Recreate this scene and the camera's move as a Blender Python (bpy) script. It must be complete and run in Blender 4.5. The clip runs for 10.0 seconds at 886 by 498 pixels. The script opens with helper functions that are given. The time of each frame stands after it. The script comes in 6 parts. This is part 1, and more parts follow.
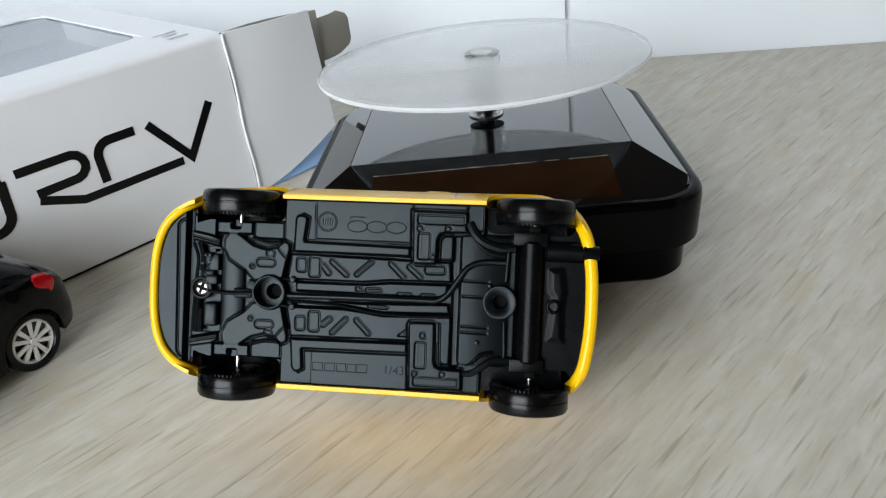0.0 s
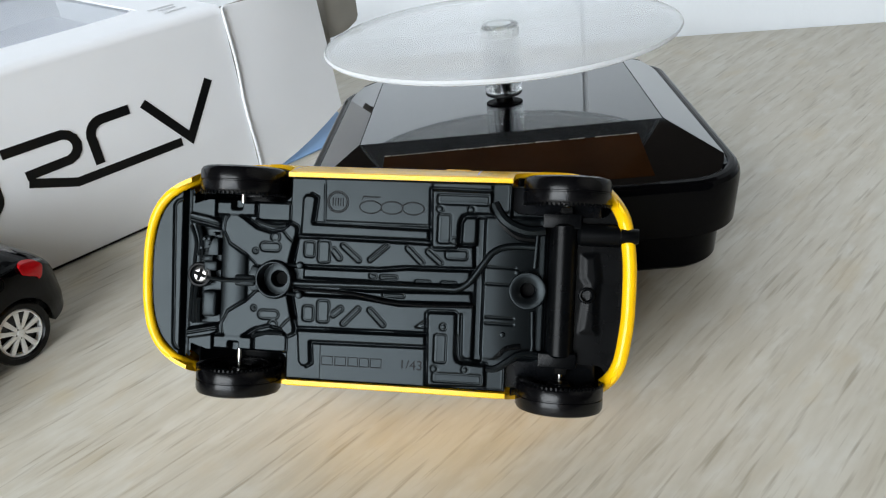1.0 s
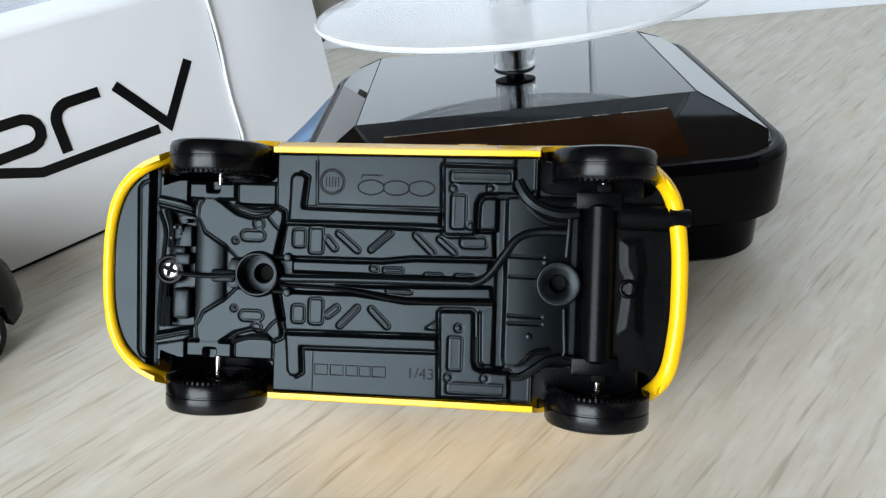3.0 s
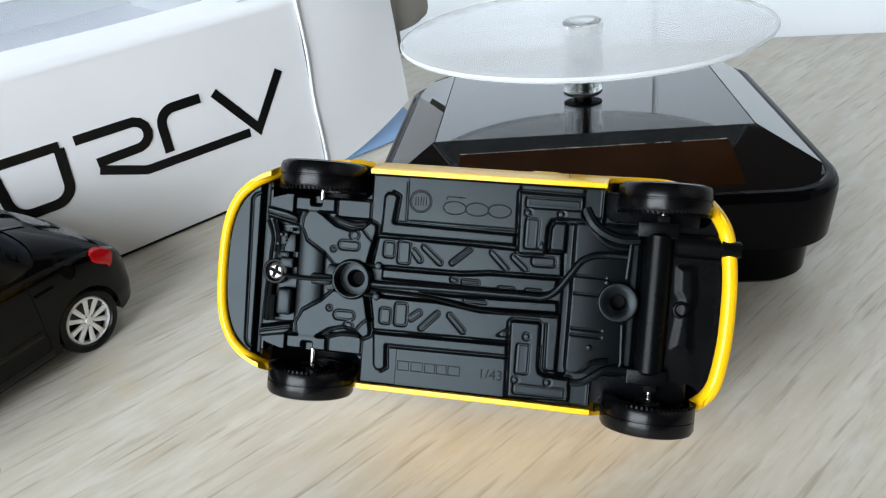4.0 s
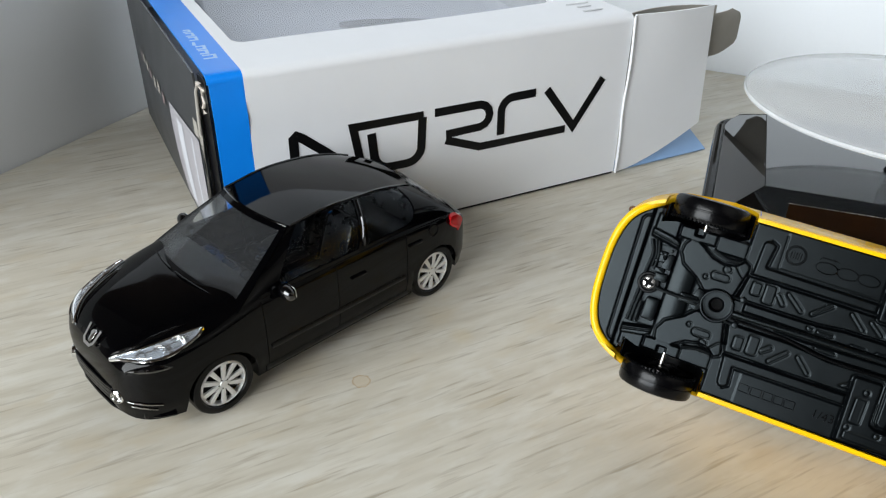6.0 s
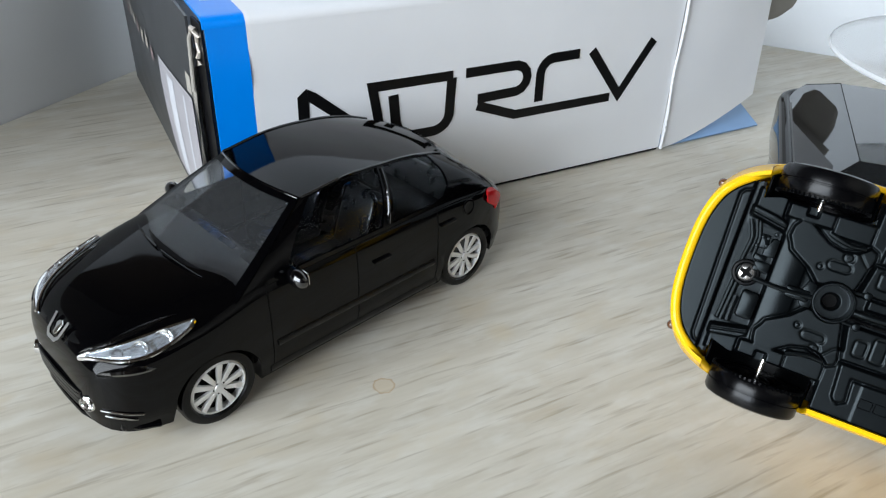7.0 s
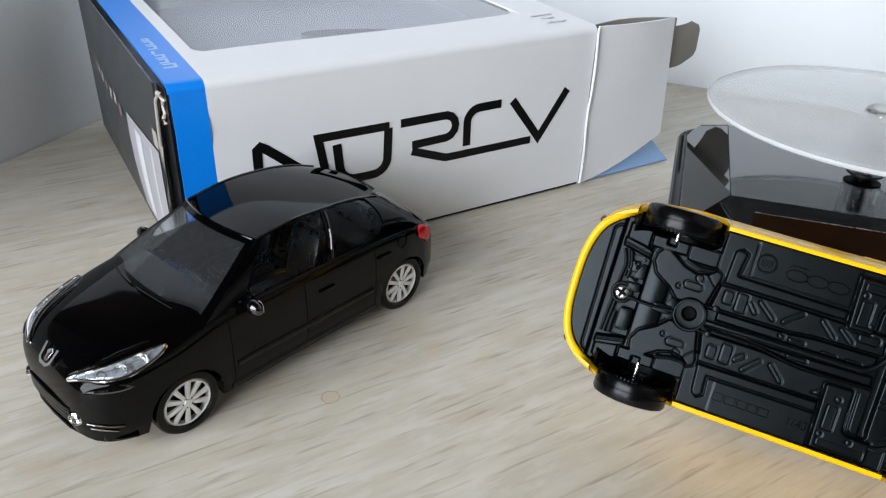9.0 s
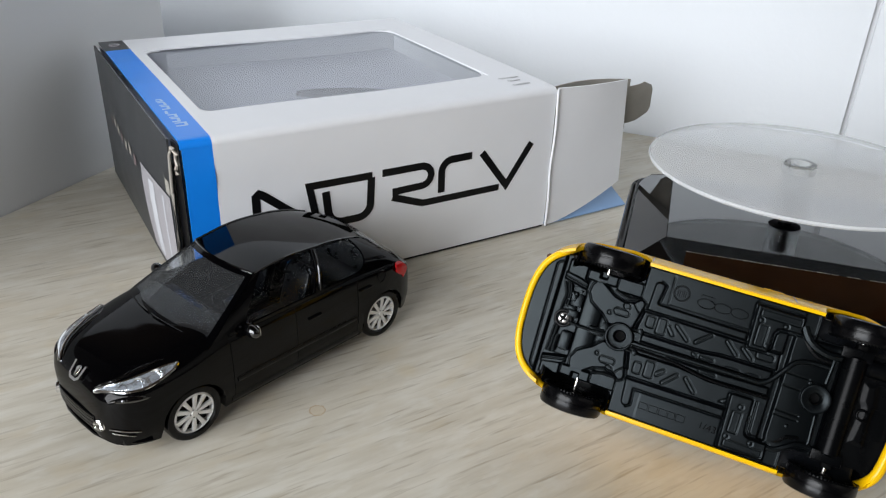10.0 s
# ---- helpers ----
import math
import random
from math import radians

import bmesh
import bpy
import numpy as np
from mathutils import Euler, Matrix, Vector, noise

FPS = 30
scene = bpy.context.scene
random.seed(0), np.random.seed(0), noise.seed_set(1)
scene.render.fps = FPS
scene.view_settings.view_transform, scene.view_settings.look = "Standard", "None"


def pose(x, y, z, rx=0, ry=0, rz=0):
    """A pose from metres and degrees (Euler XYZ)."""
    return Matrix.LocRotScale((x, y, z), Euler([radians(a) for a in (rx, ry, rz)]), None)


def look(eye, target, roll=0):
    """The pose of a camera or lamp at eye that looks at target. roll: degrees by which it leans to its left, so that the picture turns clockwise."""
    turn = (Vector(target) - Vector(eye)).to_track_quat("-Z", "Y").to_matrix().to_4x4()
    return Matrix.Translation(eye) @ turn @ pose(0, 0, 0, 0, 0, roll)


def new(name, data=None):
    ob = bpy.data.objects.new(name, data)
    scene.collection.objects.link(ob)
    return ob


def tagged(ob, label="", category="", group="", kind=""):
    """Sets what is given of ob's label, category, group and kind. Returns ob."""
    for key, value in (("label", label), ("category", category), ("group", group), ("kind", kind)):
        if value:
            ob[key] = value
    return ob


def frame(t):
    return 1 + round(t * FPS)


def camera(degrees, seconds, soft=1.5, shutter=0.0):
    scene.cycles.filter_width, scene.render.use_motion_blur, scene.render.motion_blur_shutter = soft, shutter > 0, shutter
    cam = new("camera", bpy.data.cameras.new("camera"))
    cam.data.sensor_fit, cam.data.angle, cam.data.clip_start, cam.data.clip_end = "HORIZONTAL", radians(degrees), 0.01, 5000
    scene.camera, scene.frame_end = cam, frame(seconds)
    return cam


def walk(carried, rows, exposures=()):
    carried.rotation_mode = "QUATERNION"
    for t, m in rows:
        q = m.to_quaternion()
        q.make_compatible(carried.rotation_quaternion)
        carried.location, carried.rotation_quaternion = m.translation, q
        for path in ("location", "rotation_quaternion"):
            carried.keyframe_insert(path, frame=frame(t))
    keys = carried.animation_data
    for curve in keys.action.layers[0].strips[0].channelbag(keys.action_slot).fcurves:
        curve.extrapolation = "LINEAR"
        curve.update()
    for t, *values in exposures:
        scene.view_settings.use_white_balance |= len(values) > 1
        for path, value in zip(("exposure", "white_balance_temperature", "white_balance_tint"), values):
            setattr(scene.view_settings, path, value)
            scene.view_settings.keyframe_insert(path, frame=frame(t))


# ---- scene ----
cam = camera(59.3, 10.0, soft=1.2)
# seconds, eye in metres, yaw, pitch and roll in degrees
ROWS = [
    (0.0, 0.02353, 0.00500, 0.10250, 10.50, -29.28, -6.94),
    (0.5, 0.02082, 0.00982, 0.09907, 10.31, -29.52, -6.71),
    (1.0, 0.01833, 0.01462, 0.09563, 10.74, -29.92, -7.05),
    (1.5, 0.01656, 0.01991, 0.09241, 10.03, -29.69, -7.10),
    (2.0, 0.01489, 0.02337, 0.08961, 9.84, -29.82, -7.04),
    (2.2, 0.01433, 0.02420, 0.08940, 9.99, -29.86, -7.21),
    (3.3, 0.01151, 0.03039, 0.08334, 10.23, -29.46, -7.38),
    (3.5, 0.01107, 0.02867, 0.08564, 11.04, -29.16, -7.52),
    (4.0, 0.01090, 0.01893, 0.09455, 14.38, -29.81, -6.66),
    (4.5, 0.00649, 0.00773, 0.10656, 17.78, -30.99, -4.25),
    (5.0, -0.00437, -0.00521, 0.11364, 22.50, -31.26, -1.87),
    (5.5, -0.01236, -0.01162, 0.11777, 25.50, -31.13, -0.81),
    (6.0, -0.02420, -0.01019, 0.11523, 25.86, -31.91, 0.66),
    (6.2, -0.02801, -0.00662, 0.11158, 26.06, -32.16, 0.63),
    (7.3, -0.04532, 0.00946, 0.09597, 25.04, -33.33, 2.23),
    (7.5, -0.04595, 0.01033, 0.09462, 25.08, -33.82, 2.23),
    (8.0, -0.04415, 0.01184, 0.09175, 23.91, -34.34, 2.14),
    (8.5, -0.03729, 0.00332, 0.10308, 22.95, -32.61, 2.00),
    (9.0, -0.02762, -0.00958, 0.11375, 22.18, -30.92, 2.03),
    (9.5, -0.01850, -0.02279, 0.12260, 21.41, -28.76, 2.48),
    (10.0, -0.01307, -0.03057, 0.12666, 21.80, -27.89, 2.28),
]
walk(cam, [(t, pose(x, y, z, 90 + pitch, 0, yaw) @ pose(0, 0, 0, 0, 0, roll)) for t, x, y, z, yaw, pitch, roll in ROWS],
     exposures=[(0.0, -0.19, 6500, 10), (0.5, -0.17, 6500, 10), (1.0, -0.04, 6500, 10), (1.5, -0.03, 6500, 10), (2.0, 0.17, 6400, 10), (3.5, 0.19, 6250, 10), (5.0, -0.06, 6500, 10), (6.0, -0.17, 6600, 10),
                (7.5, -0.03, 6150, 10), (8.5, -0.02, 6300, 12), (9.5, -0.34, 6600, 13), (10.0, -0.35, 6650, 13)])

# ---- world and light ----
world = bpy.data.worlds.new("sky")
scene.world = world
world.use_nodes = True
wn = world.node_tree.nodes
sky = wn.new("ShaderNodeTexSky")
sky.sky_type, sky.sun_disc = "NISHITA", False
sky.sun_elevation, sky.sun_rotation = radians(35), radians(200)
world.node_tree.links.new(sky.outputs["Color"], wn["Background"].inputs["Color"])
wn["Background"].inputs["Strength"].default_value = 0.1

WIN_X0, WIN_X1, WIN_Y, WIN_Z0, WIN_Z1 = -0.88, 0.08, -0.90, 0.03, 0.82
lamp = bpy.data.lights.new("window_daylight", "AREA")
lamp.shape, lamp.size, lamp.size_y = "RECTANGLE", WIN_X1 - WIN_X0, WIN_Z1 - WIN_Z0
lamp.energy, lamp.color = 29.0, (0.90, 0.96, 1.0)
lamp_ob = new("window_daylight", lamp)
lamp_ob.matrix_world = look(((WIN_X0 + WIN_X1) / 2, WIN_Y + 0.02, (WIN_Z0 + WIN_Z1) / 2), (-0.05, 0.15, 0.0))


# ---- materials ----
def nodes_of(name):
    m = bpy.data.materials.new(name)
    m.use_nodes = True
    nt = m.node_tree
    return m, nt, nt.nodes["Principled BSDF"]


def plain(name, color, rough=0.5, metal=0.0, coat=0.0, vary=0.06, scale=300.0, bump=0.0, bump_scale=2500.0, spec=0.5, rough_vary=0.08, spec_tint=None):
    """A surface with a little unevenness in tone, gloss and relief."""
    m, nt, b = nodes_of(name)
    b.inputs["Metallic"].default_value = metal
    b.inputs["Coat Weight"].default_value = coat
    b.inputs["Coat Roughness"].default_value = 0.04
    b.inputs["Specular IOR Level"].default_value = spec
    if spec_tint:
        b.inputs["Specular Tint"].default_value = (*spec_tint, 1)
    tc = nt.nodes.new("ShaderNodeTexCoord")
    n1 = nt.nodes.new("ShaderNodeTexNoise")
    n1.inputs["Scale"].default_value, n1.inputs["Detail"].default_value = scale, 6
    nt.links.new(tc.outputs["Object"], n1.inputs["Vector"])
    ramp = nt.nodes.new("ShaderNodeMapRange")
    ramp.inputs["From Min"].default_value, ramp.inputs["From Max"].default_value = 0.3, 0.7
    ramp.inputs["To Min"].default_value, ramp.inputs["To Max"].default_value = 1 - vary, 1 + vary
    nt.links.new(n1.outputs["Fac"], ramp.inputs["Value"])
    mul = nt.nodes.new("ShaderNodeVectorMath")
    mul.operation = "SCALE"
    mul.inputs[0].default_value = color
    nt.links.new(ramp.outputs["Result"], mul.inputs["Scale"])
    nt.links.new(mul.outputs["Vector"], b.inputs["Base Color"])
    rr_ = nt.nodes.new("ShaderNodeMapRange")
    rr_.inputs["From Min"].default_value, rr_.inputs["From Max"].default_value = 0.3, 0.7
    rr_.inputs["To Min"].default_value, rr_.inputs["To Max"].default_value = max(0.0, rough * (1 - rough_vary)), min(1.0, rough * (1 + rough_vary))
    nt.links.new(n1.outputs["Fac"], rr_.inputs["Value"])
    nt.links.new(rr_.outputs["Result"], b.inputs["Roughness"])
    if bump:
        n2 = nt.nodes.new("ShaderNodeTexNoise")
        n2.inputs["Scale"].default_value, n2.inputs["Detail"].default_value = bump_scale, 4
        nt.links.new(tc.outputs["Object"], n2.inputs["Vector"])
        bp = nt.nodes.new("ShaderNodeBump")
        bp.inputs["Strength"].default_value, bp.inputs["Distance"].default_value = 1.0, bump
        nt.links.new(n2.outputs["Fac"], bp.inputs["Height"])
        nt.links.new(bp.outputs["Normal"], b.inputs["Normal"])
    return m


def clear(name, color=(1, 1, 1), rough=0.0, ior=1.45, milk=0.0, share=0.25):
    """Clear plastic: glass-like, with an optional milky share."""
    m, nt, b = nodes_of(name)
    out = nt.nodes["Material Output"]
    b.inputs["Base Color"].default_value = (*color, 1)
    b.inputs["Roughness"].default_value, b.inputs["IOR"].default_value = rough, ior
    b.inputs["Transmission Weight"].default_value = 1.0
    tr = nt.nodes.new("ShaderNodeBsdfTransparent")
    tr.inputs["Color"].default_value = (*color, 1)
    mix = nt.nodes.new("ShaderNodeMixShader")
    mix.inputs["Fac"].default_value = share
    nt.links.new(tr.outputs[0], mix.inputs[1])
    nt.links.new(b.outputs[0], mix.inputs[2])
    last = mix
    if milk:
        df = nt.nodes.new("ShaderNodeBsdfDiffuse")
        df.inputs["Color"].default_value = (0.88, 0.89, 0.9, 1)
        mx = nt.nodes.new("ShaderNodeMixShader")
        mx.inputs["Fac"].default_value = milk
        nt.links.new(mix.outputs[0], mx.inputs[1])
        nt.links.new(df.outputs[0], mx.inputs[2])
        last = mx
    nt.links.new(last.outputs[0], out.inputs["Surface"])
    return m


def film(name, tint, gloss=0.12, rough=0.03, ior=1.36, haze=0.0, haze_color=(0.8, 0.82, 0.85)):
    """Thin clear sheet or car glass without thickness effects: see-through with a mirror share that grows at grazing angles."""
    m, nt, b = nodes_of(name)
    out = nt.nodes["Material Output"]
    tr = nt.nodes.new("ShaderNodeBsdfTransparent")
    tr.inputs["Color"].default_value = (*tint, 1)
    gl = nt.nodes.new("ShaderNodeBsdfGlossy")
    gl.inputs["Roughness"].default_value = rough
    lw = nt.nodes.new("ShaderNodeLayerWeight")
    lw.inputs["Blend"].default_value = 0.5
    pw = nt.nodes.new("ShaderNodeMath")
    pw.operation = "POWER"
    pw.inputs[1].default_value = 4.5
    nt.links.new(lw.outputs["Facing"], pw.inputs[0])
    f0 = ((ior - 1) / (ior + 1)) ** 2 + gloss
    ad = nt.nodes.new("ShaderNodeMath")
    ad.operation = "MULTIPLY_ADD"
    ad.inputs[1].default_value, ad.inputs[2].default_value = 0.9 - f0, f0
    nt.links.new(pw.outputs[0], ad.inputs[0])
    mix = nt.nodes.new("ShaderNodeMixShader")
    nt.links.new(ad.outputs[0], mix.inputs["Fac"])
    nt.links.new(tr.outputs[0], mix.inputs[1])
    nt.links.new(gl.outputs[0], mix.inputs[2])
    last = mix
    if haze:
        df = nt.nodes.new("ShaderNodeBsdfDiffuse")
        df.inputs["Color"].default_value = (*haze_color, 1)
        last = nt.nodes.new("ShaderNodeMixShader")
        last.inputs["Fac"].default_value = haze
        nt.links.new(mix.outputs[0], last.inputs[1])
        nt.links.new(df.outputs[0], last.inputs[2])
    nt.links.new(last.outputs[0], out.inputs["Surface"])
    return m


def wood_laminate():
    """Pale oak laminate: fine streaks along one direction, broad tone changes, a dried ring stain and a faint spot."""
    m, nt, b = nodes_of("pale_oak_laminate")
    L = nt.links
    tc = nt.nodes.new("ShaderNodeTexCoord")
    rot = nt.nodes.new("ShaderNodeMapping")
    rot.inputs["Rotation"].default_value = (0, 0, radians(-54.0))
    L.new(tc.outputs["Object"], rot.inputs["Vector"])

    def streak(scale, sx, sy, detail, rough, lo, hi):
        mp = nt.nodes.new("ShaderNodeMapping")
        mp.inputs["Scale"].default_value = (sx, sy, 1)
        L.new(rot.outputs[0], mp.inputs["Vector"])
        n = nt.nodes.new("ShaderNodeTexNoise")
        n.inputs["Scale"].default_value, n.inputs["Detail"].default_value, n.inputs["Roughness"].default_value = scale, detail, rough
        L.new(mp.outputs[0], n.inputs["Vector"])
        mr = nt.nodes.new("ShaderNodeMapRange")
        mr.inputs["From Min"].default_value, mr.inputs["From Max"].default_value = lo, hi
        L.new(n.outputs["Fac"], mr.inputs["Value"])
        return mr.outputs["Result"]

    broad = streak(1.0, 9, 40, 3, 0.5, 0.3, 0.7)
    pores = streak(1.0, 58, 760, 2, 0.5, 0.42, 0.27)
    dashes = streak(1.3, 40, 420, 3, 0.6, 0.44, 0.26)
    faint = streak(1.0, 30, 210, 3, 0.6, 0.32, 0.62)
    fine = streak(1.0, 120, 1300, 3, 0.6, 0.3, 0.7)
    mottle = streak(1.0, 95, 210, 3, 0.6, 0.50, 0.72)
    warm = streak(1.0, 48, 95, 3, 0.6, 0.56, 0.74)

    def blend(fac, a, c, amount=1.0):
        mx = nt.nodes.new("ShaderNodeMix")
        mx.data_type = "RGBA"
        if amount != 1.0:
            k = nt.nodes.new("ShaderNodeMath")
            k.operation = "MULTIPLY"
            k.inputs[1].default_value = amount
            L.new(fac, k.inputs[0])
            fac = k.outputs[0]
        L.new(fac, mx.inputs["Factor"])
        for sock, v in ((mx.inputs["A"], a), (mx.inputs["B"], c)):
            if isinstance(v, tuple):
                sock.default_value = (*v, 1)
            else:
                L.new(v, sock)
        return mx.outputs["Result"]

    col = blend(broad, (0.572, 0.527, 0.439), (0.634, 0.603, 0.523))
    col = blend(faint, (0.50, 0.455, 0.365), col, 1.0)
    col = blend(fine, col, (0.505, 0.472, 0.398), 0.08)
    col = blend(mottle, col, (0.66, 0.645, 0.59), 0.5)
    col = blend(dashes, col, (0.40, 0.35, 0.27), 0.58)
    col = blend(pores, col, (0.32, 0.275, 0.20), 0.72)
    col = blend(warm, col, (0.53, 0.44, 0.29), 0.5)
    # dried ring and a faint spot
    for cx, cy, r0, r1, tone, amount in ((-0.0966, 0.0988, 0.0016, 0.0023, (0.42, 0.28, 0.14), 0.85), (-0.0838, 0.1233, 0.0, 0.0040, (0.56, 0.46, 0.27), 0.32), (-0.0966, 0.0988, 0.0, 0.0020, (0.57, 0.46, 0.30), 0.4)):
        sb = nt.nodes.new("ShaderNodeVectorMath")
        sb.operation = "DISTANCE"
        sb.inputs[1].default_value = (cx, cy, 0)
        wob = nt.nodes.new("ShaderNodeTexNoise")
        wob.inputs["Scale"].default_value = 600
        L.new(tc.outputs["Object"], wob.inputs["Vector"])
        ofs = nt.nodes.new("ShaderNodeVectorMath")
        ofs.operation = "MULTIPLY_ADD"
        ofs.inputs[1].default_value = (0.0014, 0.0014, 0)
        L.new(wob.outputs["Color"], ofs.inputs[0])
        L.new(tc.outputs["Object"], ofs.inputs[2])
        flat = nt.nodes.new("ShaderNodeVectorMath")
        flat.operation = "MULTIPLY_ADD"
        flat.inputs[1].default_value, flat.inputs[2].default_value = (1, 1, 0), (-0.0007, -0.0007, 0)
        L.new(ofs.outputs[0], flat.inputs[0])
        L.new(flat.outputs[0], sb.inputs[0])
        mr = nt.nodes.new("ShaderNodeMapRange")
        mr.interpolation_type = "SMOOTHSTEP"
        mr.inputs["From Min"].default_value, mr.inputs["From Max"].default_value = r1, r1 * (0.82 if r1 < 0.003 else 0.2)
        L.new(sb.outputs["Value"], mr.inputs["Value"])
        fac = mr.outputs["Result"]
        if r0:
            mr2 = nt.nodes.new("ShaderNodeMapRange")
            mr2.inputs["From Min"].default_value, mr2.inputs["From Max"].default_value = r0, r0 * 1.25
            L.new(sb.outputs["Value"], mr2.inputs["Value"])
            mm = nt.nodes.new("ShaderNodeMath")
            mm.operation = "MULTIPLY"
            L.new(fac, mm.inputs[0])
            L.new(mr2.outputs["Result"], mm.inputs[1])
            fac = mm.outputs[0]
        col = blend(fac, col, tone, amount)
    L.new(col, b.inputs["Base Color"])
    b.inputs["Roughness"].default_value = 0.5
    bp = nt.nodes.new("ShaderNodeBump")
    bp.inputs["Strength"].default_value, bp.inputs["Distance"].default_value = 0.35, 0.00005
    L.new(fine, bp.inputs["Height"])
    L.new(bp.outputs["Normal"], b.inputs["Normal"])
    return m


OAK = wood_laminate()
WALL = plain("white_wall_paint", (0.75, 0.785, 0.825), 0.6, vary=0.015, scale=6, bump=0.0004, bump_scale=120)
# tones of unseen walls, set for their bounce: dim warm beige, bright cream fill
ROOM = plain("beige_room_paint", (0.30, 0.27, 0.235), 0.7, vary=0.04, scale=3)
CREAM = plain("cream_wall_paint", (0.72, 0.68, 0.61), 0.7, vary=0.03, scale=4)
CEILING_M = plain("dark_unseen_surfaces", (0.085, 0.06, 0.04), 0.6, vary=0.15, scale=5)
CUPBOARD = plain("white_melamine", (0.62, 0.63, 0.64), 0.45, vary=0.02, scale=10)
FLOOR_M = plain("brown_floor_boards", (0.26, 0.16, 0.09), 0.5, vary=0.15, scale=12)
FRAME_M = plain("white_window_paint", (0.8, 0.8, 0.8), 0.35, vary=0.02, scale=20)
BLACK_TRAY = plain("black_tray_plastic", (0.0013, 0.0013, 0.0017), 0.06, spec=0.08, vary=0.1, rough_vary=0.3, scale=120)
BLACK_GLOSS = plain("glossy_black_plastic", (0.002, 0.002, 0.0026), 0.03, coat=0.25, spec_tint=(0.82, 0.94, 1.0), vary=0.1, rough_vary=0.3, scale=120)
PANEL = plain("brown_solar_cell", (0.016, 0.006, 0.0019), 0.06, spec=0.12, vary=0.25, scale=90)
SILVER_EDGE = plain("bright_foil_edge", (0.55, 0.50, 0.44), 0.35, metal=0.3, vary=0.15, scale=500)
ACRYLIC = clear("clear_acrylic_disc", (0.97, 0.98, 0.985), 0.02, 1.49, milk=0.25)
ACRYLIC_RIM = clear("polished_acrylic_rim", (0.97, 0.98, 0.985), 0.1, 1.49, milk=0.36)
CLEAR = clear("clear_acrylic_post", (0.97, 0.98, 0.98), 0.0, 1.49, share=0.55)
CARD = plain("white_coated_card", (0.75, 0.76, 0.785), 0.42, vary=0.02, scale=40, bump=0.00008, bump_scale=60)
CARD_IN = plain("grey_raw_card", (0.28, 0.262, 0.232), 0.8, vary=0.06, scale=150, bump=0.00003)
CARD_TRAY = plain("pale_inner_card", (0.46, 0.47, 0.50), 0.6, vary=0.04, scale=60)
BLUE = plain("blue_print", (0.003, 0.22, 0.80), 0.3, spec=0.3, vary=0.04, scale=60)
DARK_PRINT = plain("charcoal_print", (0.035, 0.037, 0.04), 0.4, vary=0.15, scale=60)
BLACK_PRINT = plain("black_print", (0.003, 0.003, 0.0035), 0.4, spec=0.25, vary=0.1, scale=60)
PALE_PRINT = plain("pale_print", (0.30, 0.29, 0.31), 0.45, vary=0.03)
PALE_BLUE = plain("pale_blue_print", (0.34, 0.52, 0.80), 0.45, vary=0.03)
FLAP_BLUE = plain("dull_blue_print", (0.20, 0.34, 0.56), 0.4, vary=0.08, scale=40)
FAINT_GREY = plain("faint_grey_print", (0.58, 0.585, 0.6), 0.45, vary=0.03)
FAINT_PRINT = plain("faint_reddish_print", (0.16, 0.12, 0.12), 0.5, vary=0.1)
FILM = film("window_film", (0.93, 0.94, 0.96), 0.08, 0.05)
# grey-blue haze stands in for the wall mirrored in the film
BOX_FILM = film("box_film_reflection_haze", (0.93, 0.94, 0.96), 0.05, 0.08, haze=0.34, haze_color=(0.36, 0.39, 0.46))
SLOT = plain("slot_shade_card", (0.10, 0.085, 0.075), 0.8, vary=0.1)
CAR_BLACK = plain("black_car_lacquer", (0.0009, 0.0009, 0.0012), 0.05, spec=0.18, vary=0.1, scale=80, rough_vary=0.3)
CAR_BEAD = plain("polished_black_bead", (0.0015, 0.0015, 0.0018), 0.04, coat=0.9, vary=0.1)
TRIM = plain("black_satin_plastic", (0.003, 0.003, 0.0034), 0.33, spec=0.25, vary=0.12)
SEAT = plain("dark_grey_seat_plastic", (0.0025, 0.003, 0.004), 0.28, spec=0.35, vary=0.1)
WORN = plain("worn_screw_metal", (0.42, 0.41, 0.40), 0.25, metal=0.9, vary=0.3, scale=900)
CAR_GLASS = film("car_glazing", (0.86, 0.88, 0.90), 0.0, 0.03, 1.2)
SCREEN = film("clear_windscreen", (0.92, 0.94, 0.95), 0.0, 0.03, 1.4, haze=0.016)
RUBBER = plain("black_tyre_rubber", (0.0016, 0.0016, 0.002), 0.22, spec=0.22, vary=0.15, bump=0.000008, bump_scale=2500)
ALLOY = plain("silver_alloy_paint", (0.74, 0.74, 0.735), 0.34, metal=0.35, vary=0.05)
CHROME = plain("chrome", (0.8, 0.8, 0.8), 0.06, metal=1.0, vary=0.03)
# haze whitens the lens in place of the window's reflection
LENS = film("hazed_lamp_lens", (0.93, 0.95, 0.97), 0.08, 0.04, haze=0.09)
LAMP_IN = plain("lamp_reflector", (0.50, 0.53, 0.57), 0.25, metal=0.7, vary=0.6, scale=700)
RED = plain("red_lamp_lens", (0.45, 0.007, 0.010), 0.12, spec=0.3, vary=0.15, scale=700)
YELLOW = plain("yellow_car_lacquer", (0.83, 0.47, 0.003), 0.2, spec=0.25, vary=0.03, scale=80)
CHASSIS = plain("dark_grey_chassis_plastic", (0.0016, 0.0021, 0.0025), 0.30, spec=0.195, spec_tint=(0.82, 0.95, 1.0), vary=0.14, scale=160, bump=0.000006, bump_scale=5000)
